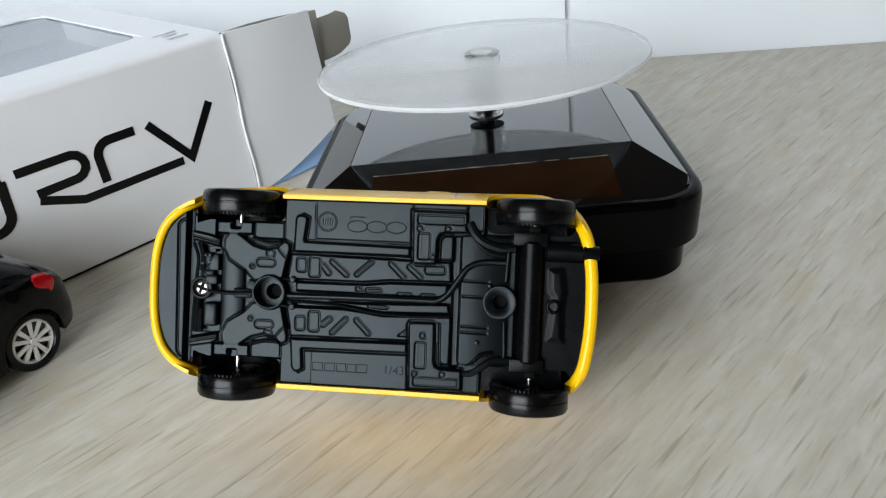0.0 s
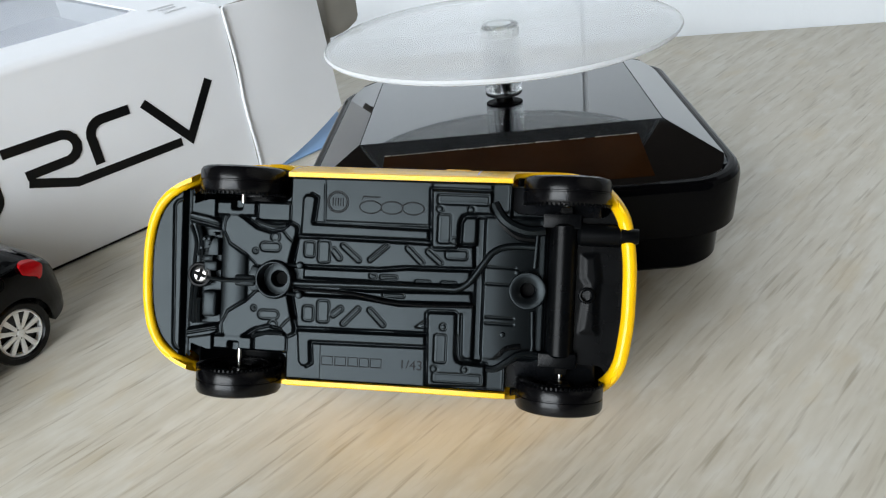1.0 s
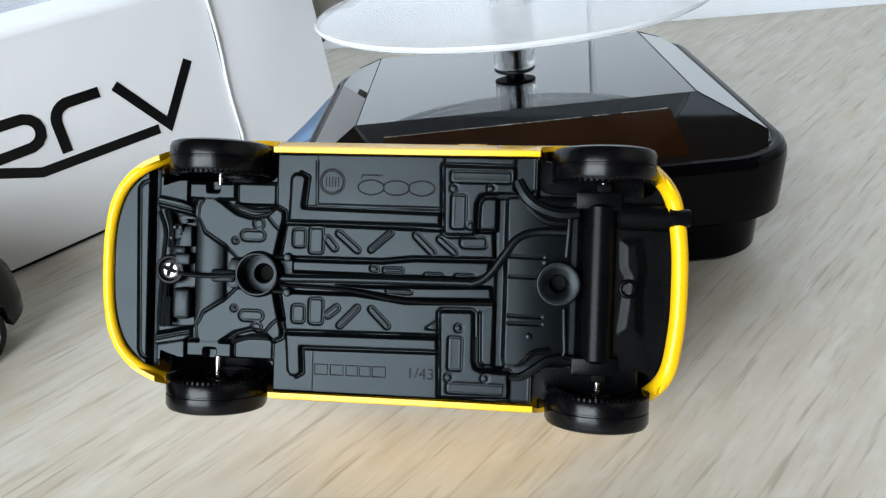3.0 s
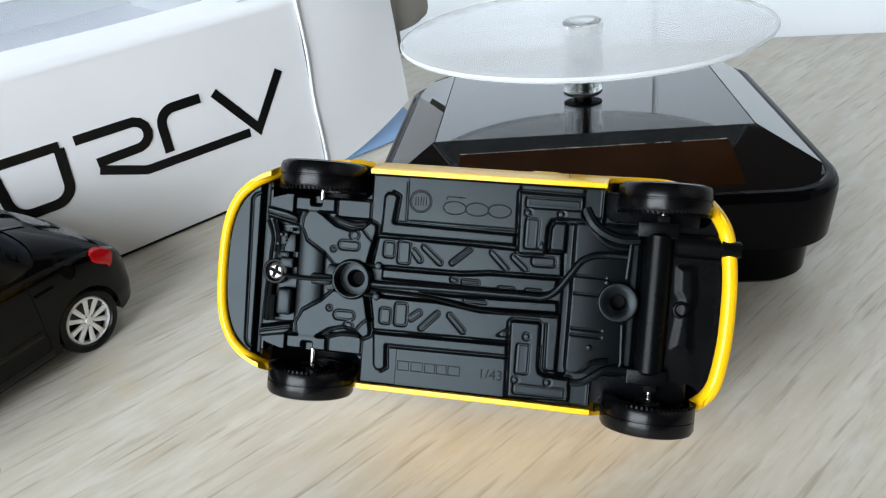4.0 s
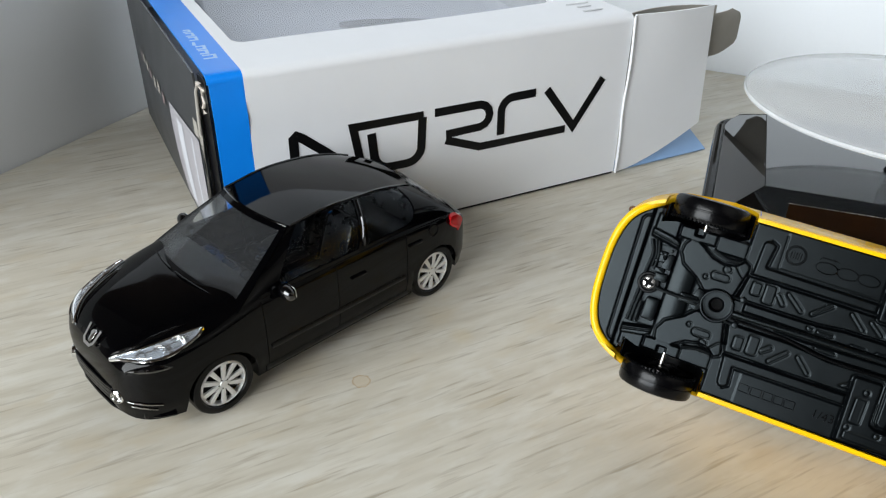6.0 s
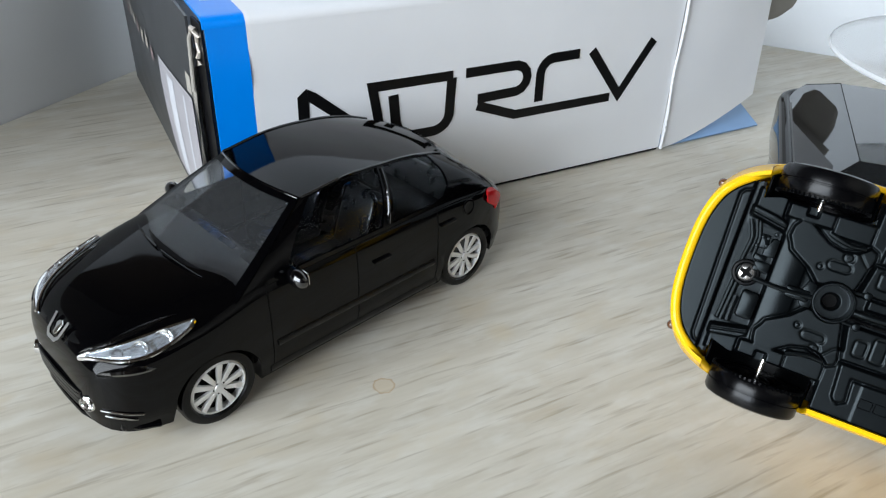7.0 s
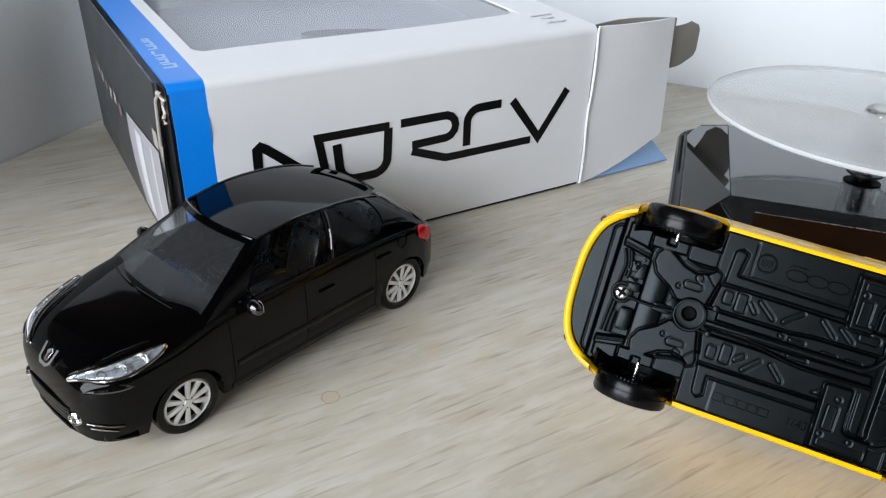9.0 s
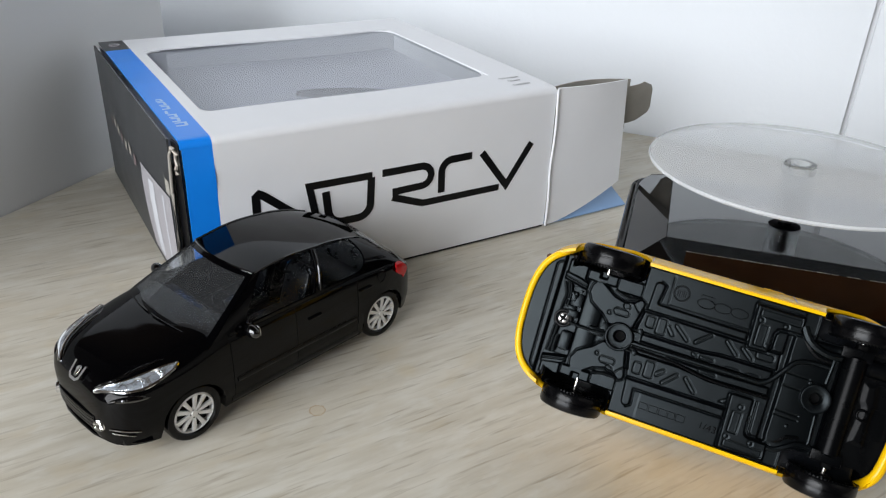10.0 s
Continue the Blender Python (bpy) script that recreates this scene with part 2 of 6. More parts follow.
# darker, duller copy of the chassis plastic: dark parts, and shade of recesses and marks
CHASSIS_DARK = plain("dark_shaded_chassis_plastic", (0.0014, 0.0016, 0.0019), 0.28, spec=0.08, vary=0.15, scale=160)
BLACK_HOLE = plain("dark_hole", (0.0015, 0.0015, 0.0015), 0.7, spec=0.1, vary=0.1)
STEEL = plain("bright_steel_pin", (0.7, 0.68, 0.66), 0.2, metal=1.0, vary=0.1)
BROWN_LENS = plain("dark_amber_lens", (0.10, 0.045, 0.02), 0.15, coat=0.6, vary=0.1)


# ---- building helpers (lengths in millimetres) ----
def root(name, m, label, category, group="", kind=""):
    ob = new(name)
    ob.empty_display_size = 0.01
    ob.matrix_world = m
    return tagged(ob, label, category, group, kind)


def part(name, bm, material, parent=None, label="", angle=35, smooth=True, normals=True):
    if normals:
        bmesh.ops.recalc_face_normals(bm, faces=bm.faces)
    bmesh.ops.scale(bm, vec=(0.001, 0.001, 0.001), verts=bm.verts)
    me = bpy.data.meshes.new(name)
    bm.to_mesh(me)
    bm.free()
    me.materials.append(material)
    if smooth:
        me.shade_smooth()
        me.set_sharp_from_angle(angle=radians(angle))
    ob = new(name, me)
    if parent is not None:
        ob.parent = parent
    if label:
        ob["label"] = label
    return ob


def place(bm, verts, m):
    if m is not None:
        bmesh.ops.transform(bm, matrix=m, verts=verts)


def box(bm, lo, hi, bevel=0.0, m=None, segs=2):
    geo = bmesh.ops.create_cube(bm, size=1.0)["verts"]
    for v in geo:
        v.co = Vector([lo[i] + (v.co[i] + 0.5) * (hi[i] - lo[i]) for i in range(3)])
    if bevel:
        edges = list({e for v in geo for e in v.link_edges})
        out = bmesh.ops.bevel(bm, geom=edges, offset=bevel, segments=segs, profile=0.5, affect="EDGES")
        geo = list({v for f in out["faces"] for v in f.verts} | {v for v in geo if v.is_valid})
    place(bm, geo, m)


def prism(bm, pts, z0, z1, m=None, bevel=0.0):
    """An upright prism on the outline pts, with its upper (z1) edge bevelled."""
    lo = [bm.verts.new((x, y, z0)) for x, y in pts]
    hi = [bm.verts.new((x, y, z1)) for x, y in pts]
    n = len(pts)
    bm.faces.new(lo[::-1])
    top = bm.faces.new(hi)
    for i in range(n):
        bm.faces.new((lo[i], lo[(i + 1) % n], hi[(i + 1) % n], hi[i]))
    verts = lo + hi
    if bevel:
        out = bmesh.ops.bevel(bm, geom=list(top.edges), offset=bevel, segments=2, profile=0.5, affect="EDGES")
        verts = [v for v in lo if v.is_valid] + list({v for f in out["faces"] for v in f.verts} | {v for v in hi if v.is_valid})
    place(bm, list(set(verts)), m)


def loops(bm, rings, cap0=True, cap1=True, closed=True):
    """Skin between rings of equally many points."""
    vs = [[bm.verts.new(p) for p in r] for r in rings]
    n = len(vs[0])
    for a, c in zip(vs, vs[1:]):
        for i in range(n if closed else n - 1):
            bm.faces.new((a[i], a[(i + 1) % n], c[(i + 1) % n], c[i]))
    if cap0:
        bm.faces.new(vs[0][::-1])
    if cap1:
        bm.faces.new(vs[-1])
    return [v for r in vs for v in r]


def lathe(bm, profile, seg=32, m=None, cap0=False, cap1=False):
    """Turned round z: profile of (radius, height)."""
    rings = [[(r * math.cos(a), r * math.sin(a), z) for a in (2 * math.pi * i / seg for i in range(seg))] for r, z in profile]
    place(bm, loops(bm, rings, cap0, cap1), m)


def tube(bm, pts, r, seg=10, swell=None):
    pts = [Vector(p) for p in pts]
    rings = []
    for i, p in enumerate(pts):
        d = (pts[min(i + 1, len(pts) - 1)] - pts[max(i - 1, 0)]).normalized()
        side = d.cross(Vector((0, 0, 1)))
        side = side.normalized() if side.length > 1e-4 else Vector((1, 0, 0))
        up = side.cross(d)
        rr = r * swell(i / (len(pts) - 1)) if swell else r
        rings.append([p + rr * (math.cos(a) * side + math.sin(a) * up) for a in (2 * math.pi * k / seg for k in range(seg))])
    loops(bm, rings)


def sheet(bm, rows, thick=None, flip=1):
    """A surface over a grid of points; with thick also its back and rim."""
    vs = [[bm.verts.new(p) for p in r] for r in rows]
    faces = []
    for a, c in zip(vs, vs[1:]):
        for i in range(len(a) - 1):
            faces.append(bm.faces.new((a[i], a[i + 1], c[i + 1], c[i])))
    if thick:
        bm.normal_update()
        back = [[bm.verts.new(v.co - v.normal * thick * flip) for v in r] for r in vs]
        for a, c in zip(back, back[1:]):
            for i in range(len(a) - 1):
                bm.faces.new((a[i], c[i], c[i + 1], a[i + 1]))
        ring = vs[0] + [r[-1] for r in vs[1:]] + vs[-1][-2::-1] + [r[0] for r in vs[-2:0:-1]]
        ringb = back[0] + [r[-1] for r in back[1:]] + back[-1][-2::-1] + [r[0] for r in back[-2:0:-1]]
        for i in range(len(ring)):
            j = (i + 1) % len(ring)
            bm.faces.new((ring[i], ringb[i], ringb[j], ring[j]))


def rounded(hx, hy, r, n=6, cx=0.0, cy=0.0):
    """Outline of a rounded rectangle, counter-clockwise."""
    out = []
    for sx, sy, a0 in ((1, -1, -90), (1, 1, 0), (-1, 1, 90), (-1, -1, 180)):
        for k in range(n + 1):
            a = radians(a0 + 90 * k / n)
            out.append((cx + sx * (hx - r) + r * math.cos(a), cy + sy * (hy - r) + r * math.sin(a)))
    return out


def spline(pts, x):
    """Smooth curve through (x, y) points in falling or rising x."""
    p = sorted(pts)
    if x <= p[0][0]:
        return p[0][1]
    if x >= p[-1][0]:
        return p[-1][1]
    i = max(k for k in range(len(p) - 1) if p[k][0] <= x)
    h = p[i + 1][0] - p[i][0]
    t = (x - p[i][0]) / h
    s = [(p[k + 1][1] - p[k][1]) / (p[k + 1][0] - p[k][0]) for k in range(len(p) - 1)]

    def slope(k):
        if k == 0:
            return s[0]
        if k == len(p) - 1:
            return s[-1]
        return 0.0 if s[k - 1] * s[k] <= 0 else 2 * s[k - 1] * s[k] / (s[k - 1] + s[k])

    return (2 * t**3 - 3 * t**2 + 1) * p[i][1] + (t**3 - 2 * t**2 + t) * h * slope(i) + (3 * t**2 - 2 * t**3) * p[i + 1][1] + (t**3 - t**2) * h * slope(i + 1)


def stroke(bm, pts, w, z0, z1, m=None):
    """A flat bar of width w along a line of points in x and y, with mitred bends."""
    P2 = [Vector((*p, 0)) for p in pts]
    left, right = [], []
    for i, p in enumerate(P2):
        d0 = (p - P2[i - 1]).normalized() if i else (P2[1] - p).normalized()
        d1 = (P2[i + 1] - p).normalized() if i < len(P2) - 1 else d0
        n0, n1 = Vector((-d0.y, d0.x, 0)), Vector((-d1.y, d1.x, 0))
        nn = (n0 + n1).normalized()
        k = min(1 / max(nn.dot(n0), 0.3), 2.5)
        left.append(p + nn * w / 2 * k)
        right.append(p - nn * w / 2 * k)
    vs = []
    for z in (z0, z1):
        vs.append([bm.verts.new((q.x, q.y, z)) for q in left] + [bm.verts.new((q.x, q.y, z)) for q in right[::-1]])
    n = len(pts)
    for i in range(n - 1):
        bm.faces.new((vs[1][i], vs[1][2 * n - 1 - i], vs[1][2 * n - 2 - i], vs[1][i + 1]))
        bm.faces.new((vs[0][i], vs[0][i + 1], vs[0][2 * n - 2 - i], vs[0][2 * n - 1 - i]))
    for i in range(2 * n):
        j = (i + 1) % (2 * n)
        bm.faces.new((vs[0][i], vs[0][j], vs[1][j], vs[1][i]))
    place(bm, vs[0] + vs[1], m)


def arc(cx, cy, r, a0, a1, n=6, ry=None):
    return [(cx + r * math.cos(radians(a0 + (a1 - a0) * k / n)), cy + (ry or r) * math.sin(radians(a0 + (a1 - a0) * k / n))) for k in range(n + 1)]


# ---- room ----
def slab(name, lo, hi, material, label, category, kind="structure", bevel=0.0):
    bm = bmesh.new()
    box(bm, lo, hi, bevel)
    return tagged(part(name, bm, material), label, category, kind=kind)


EAST, WEST, SOUTH, NORTH, FLOOR_Z, CEIL_Z = 850.0, -1700.0, -900.0, 348.0, -740.0, 1760.0
WX0, WX1, WZ0, WZ1 = WIN_X0 * 1000, WIN_X1 * 1000, WIN_Z0 * 1000, WIN_Z1 * 1000
slab("floor", (WEST - 100, SOUTH - 100, FLOOR_Z - 60), (EAST + 100, NORTH + 160, FLOOR_Z), FLOOR_M, "brown wooden floor of the room", "floor")
slab("ceiling", (WEST - 100, SOUTH - 100, CEIL_Z), (EAST + 100, NORTH + 160, CEIL_Z + 60), CEILING_M, "dark boarded ceiling of the room", "ceiling")
slab("wall_east", (EAST, SOUTH - 100, FLOOR_Z), (EAST + 100, NORTH + 160, CEIL_Z), CREAM, "unseen cream side wall, kept bright for bounce light", "wall")
slab("wall_west", (WEST - 100, SOUTH - 100, FLOOR_Z), (WEST, NORTH + 160, CEIL_Z), ROOM, "unseen beige side wall, toned for warm bounce light", "wall")
# back wall in two white panels with a narrow open joint between them
PANEL_Z = 520.0
slab("wall_north", (WEST, NORTH, FLOOR_Z), (25.2, NORTH + 60, PANEL_Z), WALL, "smooth white wall panel behind the table", "wall")
slab("wall_north", (27.6, NORTH, FLOOR_Z), (EAST, NORTH + 60, PANEL_Z), WALL, "smooth white wall panel behind the table", "wall")
slab("wall_joint", (25.2, NORTH + 3, FLOOR_Z), (27.6, NORTH + 60, PANEL_Z), CUPBOARD, "narrow grey joint between white wall panels", "trim")
slab("wall_upper_north", (WEST, NORTH + 60, FLOOR_Z), (EAST, NORTH + 160, CEIL_Z), CEILING_M, "dark wall above the white panels", "wall")
# added wall piece, out of view, that blocks window light on the right
slab("shade_wall", (0, -350, FLOOR_Z), (EAST, -290, 400), CEILING_M, "unseen dark wall piece added to shade the table's right", "wall")
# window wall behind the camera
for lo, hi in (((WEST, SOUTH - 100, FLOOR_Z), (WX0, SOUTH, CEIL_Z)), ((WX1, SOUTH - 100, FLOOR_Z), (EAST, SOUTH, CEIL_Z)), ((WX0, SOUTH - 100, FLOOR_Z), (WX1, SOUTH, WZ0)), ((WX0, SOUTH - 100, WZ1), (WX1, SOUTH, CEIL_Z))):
    slab("wall_south", lo, hi, ROOM, "unseen beige wall round the window, toned for bounce light", "wall")


def window():
    w = root("window_1", Matrix.Identity(4), "white framed window facing the table", "window", kind="structure")
    for lo, hi in (((WX0, SOUTH - 70, WZ0), (WX0 + 50, SOUTH - 30, WZ1)), ((WX1 - 50, SOUTH - 70, WZ0), (WX1, SOUTH - 30, WZ1)), ((WX0 + 50, SOUTH - 70, WZ0), (WX1 - 50, SOUTH - 30, WZ0 + 50)), ((WX0 + 50, SOUTH - 70, WZ1 - 50), (WX1 - 50, SOUTH - 30, WZ1))):
        bm = bmesh.new()
        box(bm, lo, hi, 4)
        part("frame_bar", bm, FRAME_M, w)
    bm = bmesh.new()
    box(bm, (WX0 + 50, SOUTH - 52, WZ0 + 50), (WX1 - 50, SOUTH - 48, WZ1 - 50))
    pane = part("pane", bm, FILM, w)
    pane.visible_shadow = False


window()


def cupboard():
    c = root("cupboard", pose(0, 0, 0), "white cupboard standing beside the table", "cupboard")
    bm = bmesh.new()
    box(bm, (-600, 40, FLOOR_Z + 60), (-255.5, 240, 84), 1.2)
    part("body", bm, CUPBOARD, c)
    bm = bmesh.new()
    box(bm, (-596, 50, FLOOR_Z), (-262, 232, FLOOR_Z + 60), 0.5)
    part("plinth", bm, TRIM, c)
    for x0, x1 in ((-598, -429), (-427, -257)):
        bm = bmesh.new()
        box(bm, (x0, 21, FLOOR_Z + 64), (x1, 39.5, 80), 1.5)
        d = part("door", bm, CUPBOARD, c)
        bm = bmesh.new()
        xh = -440 if x0 == -598 else -416
        tube(bm, [(xh, 21, -60), (xh, 0, -55), (xh, 0, 35), (xh, 21, 40)], 4)
        part("handle", bm, STEEL, d)


cupboard()


def table():
    t = root("table", pose(0, 0, 0), "pale oak laminate table with a small ring stain", "table")
    bm = bmesh.new()
    box(bm, (-255, -285, -28), (800, 347.5, 0), 1.0)
    part("tabletop", bm, OAK, t)
    for x in (-225, 740):
        for y in (-270, 300):
            bm = bmesh.new()
            box(bm, (x, y, FLOOR_Z), (x + 45, y + 45, -28), 2)
            part("leg", bm, OAK, t)
    for lo, hi in (((-180, -258, -95), (740, -238, -28)), ((-180, 310, -95), (740, 330, -28))):
        bm = bmesh.new()
        box(bm, lo, hi, 1)
        part("apron", bm, OAK, t)


table()


# ---- rotating display stand ----
def display_stand():
    s = root("display_stand", pose(0.003, 0.2030, 0, 0, 0, 5.7), "glossy black solar display turntable with clear acrylic disc", "display stand")
    bm = bmesh.new()
    rings = [[(x, y, z) for x, y in rounded(hx, hy, r, 18, 0, cy)] for hx, hy, r, cy, z in (
        (44.6, 39.5, 10, -0.5, 0.0), (45.3, 40.2, 10.5, -0.5, 0.8), (45.6, 40.6, 10.5, -0.5, 8.6), (46.2, 43.5, 11, -1.5, 10.6), (46.8, 45.8, 11.5, -2.2, 12.6), (47.2, 46.4, 11.5, -2.2, 22.4),
        (47.0, 46.2, 11.4, -2.2, 23.6), (46.6, 45.8, 11.3, -2.2, 24.4), (46.0, 45.2, 11.0, -2.2, 24.8), (45.3, 44.5, 10.6, -2.2, 24.9), (44.8, 44.0, 10.3, -2.2, 24.75))]
    # the rim falls towards the back, and the back wall stands a little further in
    rings[4:] = [[(x, y - 2.2 * max(0.0, (y - 20) / 24), z - 2.9 * max(0.0, min(1.1, (y + 27) / 55))) for x, y, z in ring] for ring in rings[4:]]
    loops(bm, rings, cap1=False)
    part("base", bm, BLACK_TRAY, s, angle=20)

    # faceted cover: a flat top and four plane slopes that end along the rounded rim
    def slope_z(y, lift=0.0):
        return 21.2 + (y + 47.1) / 19.95 * 9.3 + lift

    def side_z(x, y):
        return 24.1 + (45.9 - abs(x)) * 0.522 - 2.9 * (y + 27) / 55

    def back_z(y):
        return 21.3 + (41.2 - y) * 0.52

    def top_z(y):
        return 30.6 - 2.9 * (y + 27.2) / 55

    outline = [(x, y - 2.2 * max(0.0, (y - 20) / 24)) for x, y in rounded(44.2, 43.4, 9.9, 24, 0, -2.1)]
    planes = [("front", lambda x, y: slope_z(y)), ("side", side_z), ("back", lambda x, y: back_z(y))]
    rim_pts = []
    for x, y in outline:
        z, name = min((f(x, y), n) for n, f in planes)
        rim_pts.append((Vector((x, y, z)), name + ("_left" if x < 0 and name == "side" else "")))
    yf = -27.0
    for _ in range(20):
        yf = (top_z(yf) - 21.2) / 9.3 * 19.95 - 47.1
    yb = 28.0
    for _ in range(20):
        yb = 41.2 - (top_z(yb) - 21.3) / 0.52
    hx = 45.9 - (top_z(yf) - 24.1 + 2.9 * (yf + 27) / 55) / 0.522
    corner = {(sx, sy): Vector((sx * hx, yf if sy < 0 else yb, top_z(yf if sy < 0 else yb))) for sx in (1, -1) for sy in (1, -1)}
    # where a ridge between two slopes meets the rim
    ends = {}
    for (p, n), (q, n2) in zip(rim_pts, rim_pts[1:] + rim_pts[:1]):
        if n != n2:
            f, g = dict(planes)[n.split("_")[0]], dict(planes)[n2.split("_")[0]]
            d0, d1 = f(p.x, p.y) - g(p.x, p.y), f(q.x, q.y) - g(q.x, q.y)
            m = p.lerp(q, d0 / (d0 - d1))
            ends[(1 if p.x > 0 else -1, 1 if p.y > 0 else -1)] = Vector((m.x, m.y, f(m.x, m.y)))
    top = bmesh.new()
    top.faces.new([top.verts.new(corner[k]) for k in ((-1, -1), (1, -1), (1, 1), (-1, 1))])
    for name, k0, k1 in (("front", (-1, -1), (1, -1)), ("side", (1, -1), (1, 1)), ("back", (1, 1), (-1, 1)), ("side_left", (-1, 1), (-1, -1))):
        run = [p for p, n in rim_pts if n == name]
        along = (corner[k1] - corner[k0]).normalized()
        run.sort(key=lambda p: -(p - corner[k0]).dot(along))
        top.faces.new([top.verts.new(p) for p in [corner[k0], corner[k1], ends[k1]] + run + [ends[k0]]])
    bmesh.ops.remove_doubles(top, verts=top.verts, dist=0.01)
    part("top_cover", top, BLACK_GLOSS, s, "glossy black sloping cover", smooth=False)
    bm = bmesh.new()
    lip = rings[-1]
    order = [min(lip, key=lambda q: (q[0] - p.x) ** 2 + (q[1] - p.y) ** 2) for p, n in rim_pts]
    loops(bm, [[p - Vector((0, 0, 0.05)) for p, n in rim_pts], [(q[0] + (p.x - q[0]) * 0.15, q[1] + (p.y - q[1]) * 0.15, q[2] - 0.15) for q, (p, n) in zip(order, rim_pts)], order], False, False)
    part("inner_rim", bm, BLACK_GLOSS, s)
    # narrow gaps round the side panels
    for sx in (1, -1):
        a, c, e, g = corner[(sx, -1)], corner[(sx, 1)], ends[(sx, 1)], ends[(sx, -1)]
        for p, q in ((a, c), (c, e), (g, a)):
            bm = bmesh.new()
            tube(bm, [p, (p + q) / 2, q], 0.11, 6)
            part("panel_gap", bm, BLACK_HOLE, s)

    # solar cell let into the front slope
    cell = ((-27.7, -30.9), (27.6, -30.6), (29.0, -41.5), (-29.0, -41.5))
    bm = bmesh.new()
    lo = [bm.verts.new((x, y, slope_z(y, -0.6))) for x, y in cell]
    hi = [bm.verts.new((x, y, slope_z(y, 0.12))) for x, y in cell]
    bm.faces.new(hi)
    for i in range(4):
        bm.faces.new((lo[i], lo[(i + 1) % 4], hi[(i + 1) % 4], hi[i]))
    part("solar_cell", bm, PANEL, s, "dark brown solar cell", smooth=False)
    bm = bmesh.new()
    (x0, y0), (x1, y1) = cell[0], cell[1]
    rnd = random.Random(4)
    for k in range(30):
        a, c = k / 30, (k + rnd.uniform(0.7, 1.02)) / 30
        if rnd.random() < 0.08:
            continue
        w = rnd.choice((0.06, 0.07, 0.08, 0.14))
        q = [(x0 + (x1 - x0) * v, y0 + (y1 - y0) * v) for v in (a, c)]
        pts = [(q[0][0], q[0][1]), (q[1][0], q[1][1]), (q[1][0], q[1][1] + w), (q[0][0], q[0][1] + w)]
        bm.faces.new([bm.verts.new((x, y, slope_z(y, 0.16))) for x, y in pts])
    part("cell_edge", bm, SILVER_EDGE, s, "bright chipped edge of the solar cell", smooth=False)
    bm = bmesh.new()
    lathe(bm, [(2.0, 28.6), (2.1, 30.2), (4.5, 30.3), (4.65, 30.6), (4.5, 30.9), (2.0, 30.9)], 32)
    part("collar", bm, TRIM, s)
    bm = bmesh.new()
    lathe(bm, [(1.8, 28.6), (1.8, 38.4), (1.5, 38.8), (0.01, 38.8)], 24, cap0=True)
    part("spindle", bm, TRIM, s, "dark spindle inside the post")
    bm = bmesh.new()
    lathe(bm, [(2.5, 30.6), (4.6, 30.6), (4.6, 43.9), (4.5, 46.6), (4.2, 46.9), (2.9, 46.9), (2.7, 42.0), (2.5, 41.5), (2.5, 30.6)], 40)
    # the turntable leans a little towards the back
    lean = Matrix.Translation((0, 0, 45.7)) @ Matrix.Rotation(radians(-1.9), 4, "X") @ Matrix.Translation((0, 0, -45))
    bm.transform(lean)
    part("post", bm, CLEAR, s, "clear acrylic post")
    bm = bmesh.new()
    lathe(bm, [(4.7, 44.2), (41.2, 44.2), (41.9, 44.6), (42.2, 45.2), (41.9, 45.8), (41.2, 46.2), (4.7, 46.2), (4.7, 44.2)], 96)
    bm.transform(lean)
    d = part("disc", bm, ACRYLIC, s, "round clear acrylic disc", angle=50)
    bm = bmesh.new()
    lathe(bm, [(42.25, 44.7), (42.55, 45.2), (42.25, 45.7), (42.25, 44.7)], 96)
    bm.transform(lean)
    part("rim", bm, ACRYLIC_RIM, d, "whitish polished rim")


display_stand()


# ---- cardboard box ----
BX = pose(-0.1511, 0.1227, 0, 0, 0, 53.5)  # front corner; x along the printed face, y into the depth
BL, BD, BH, TH = 127.0, 121.0, 52.8, 0.55


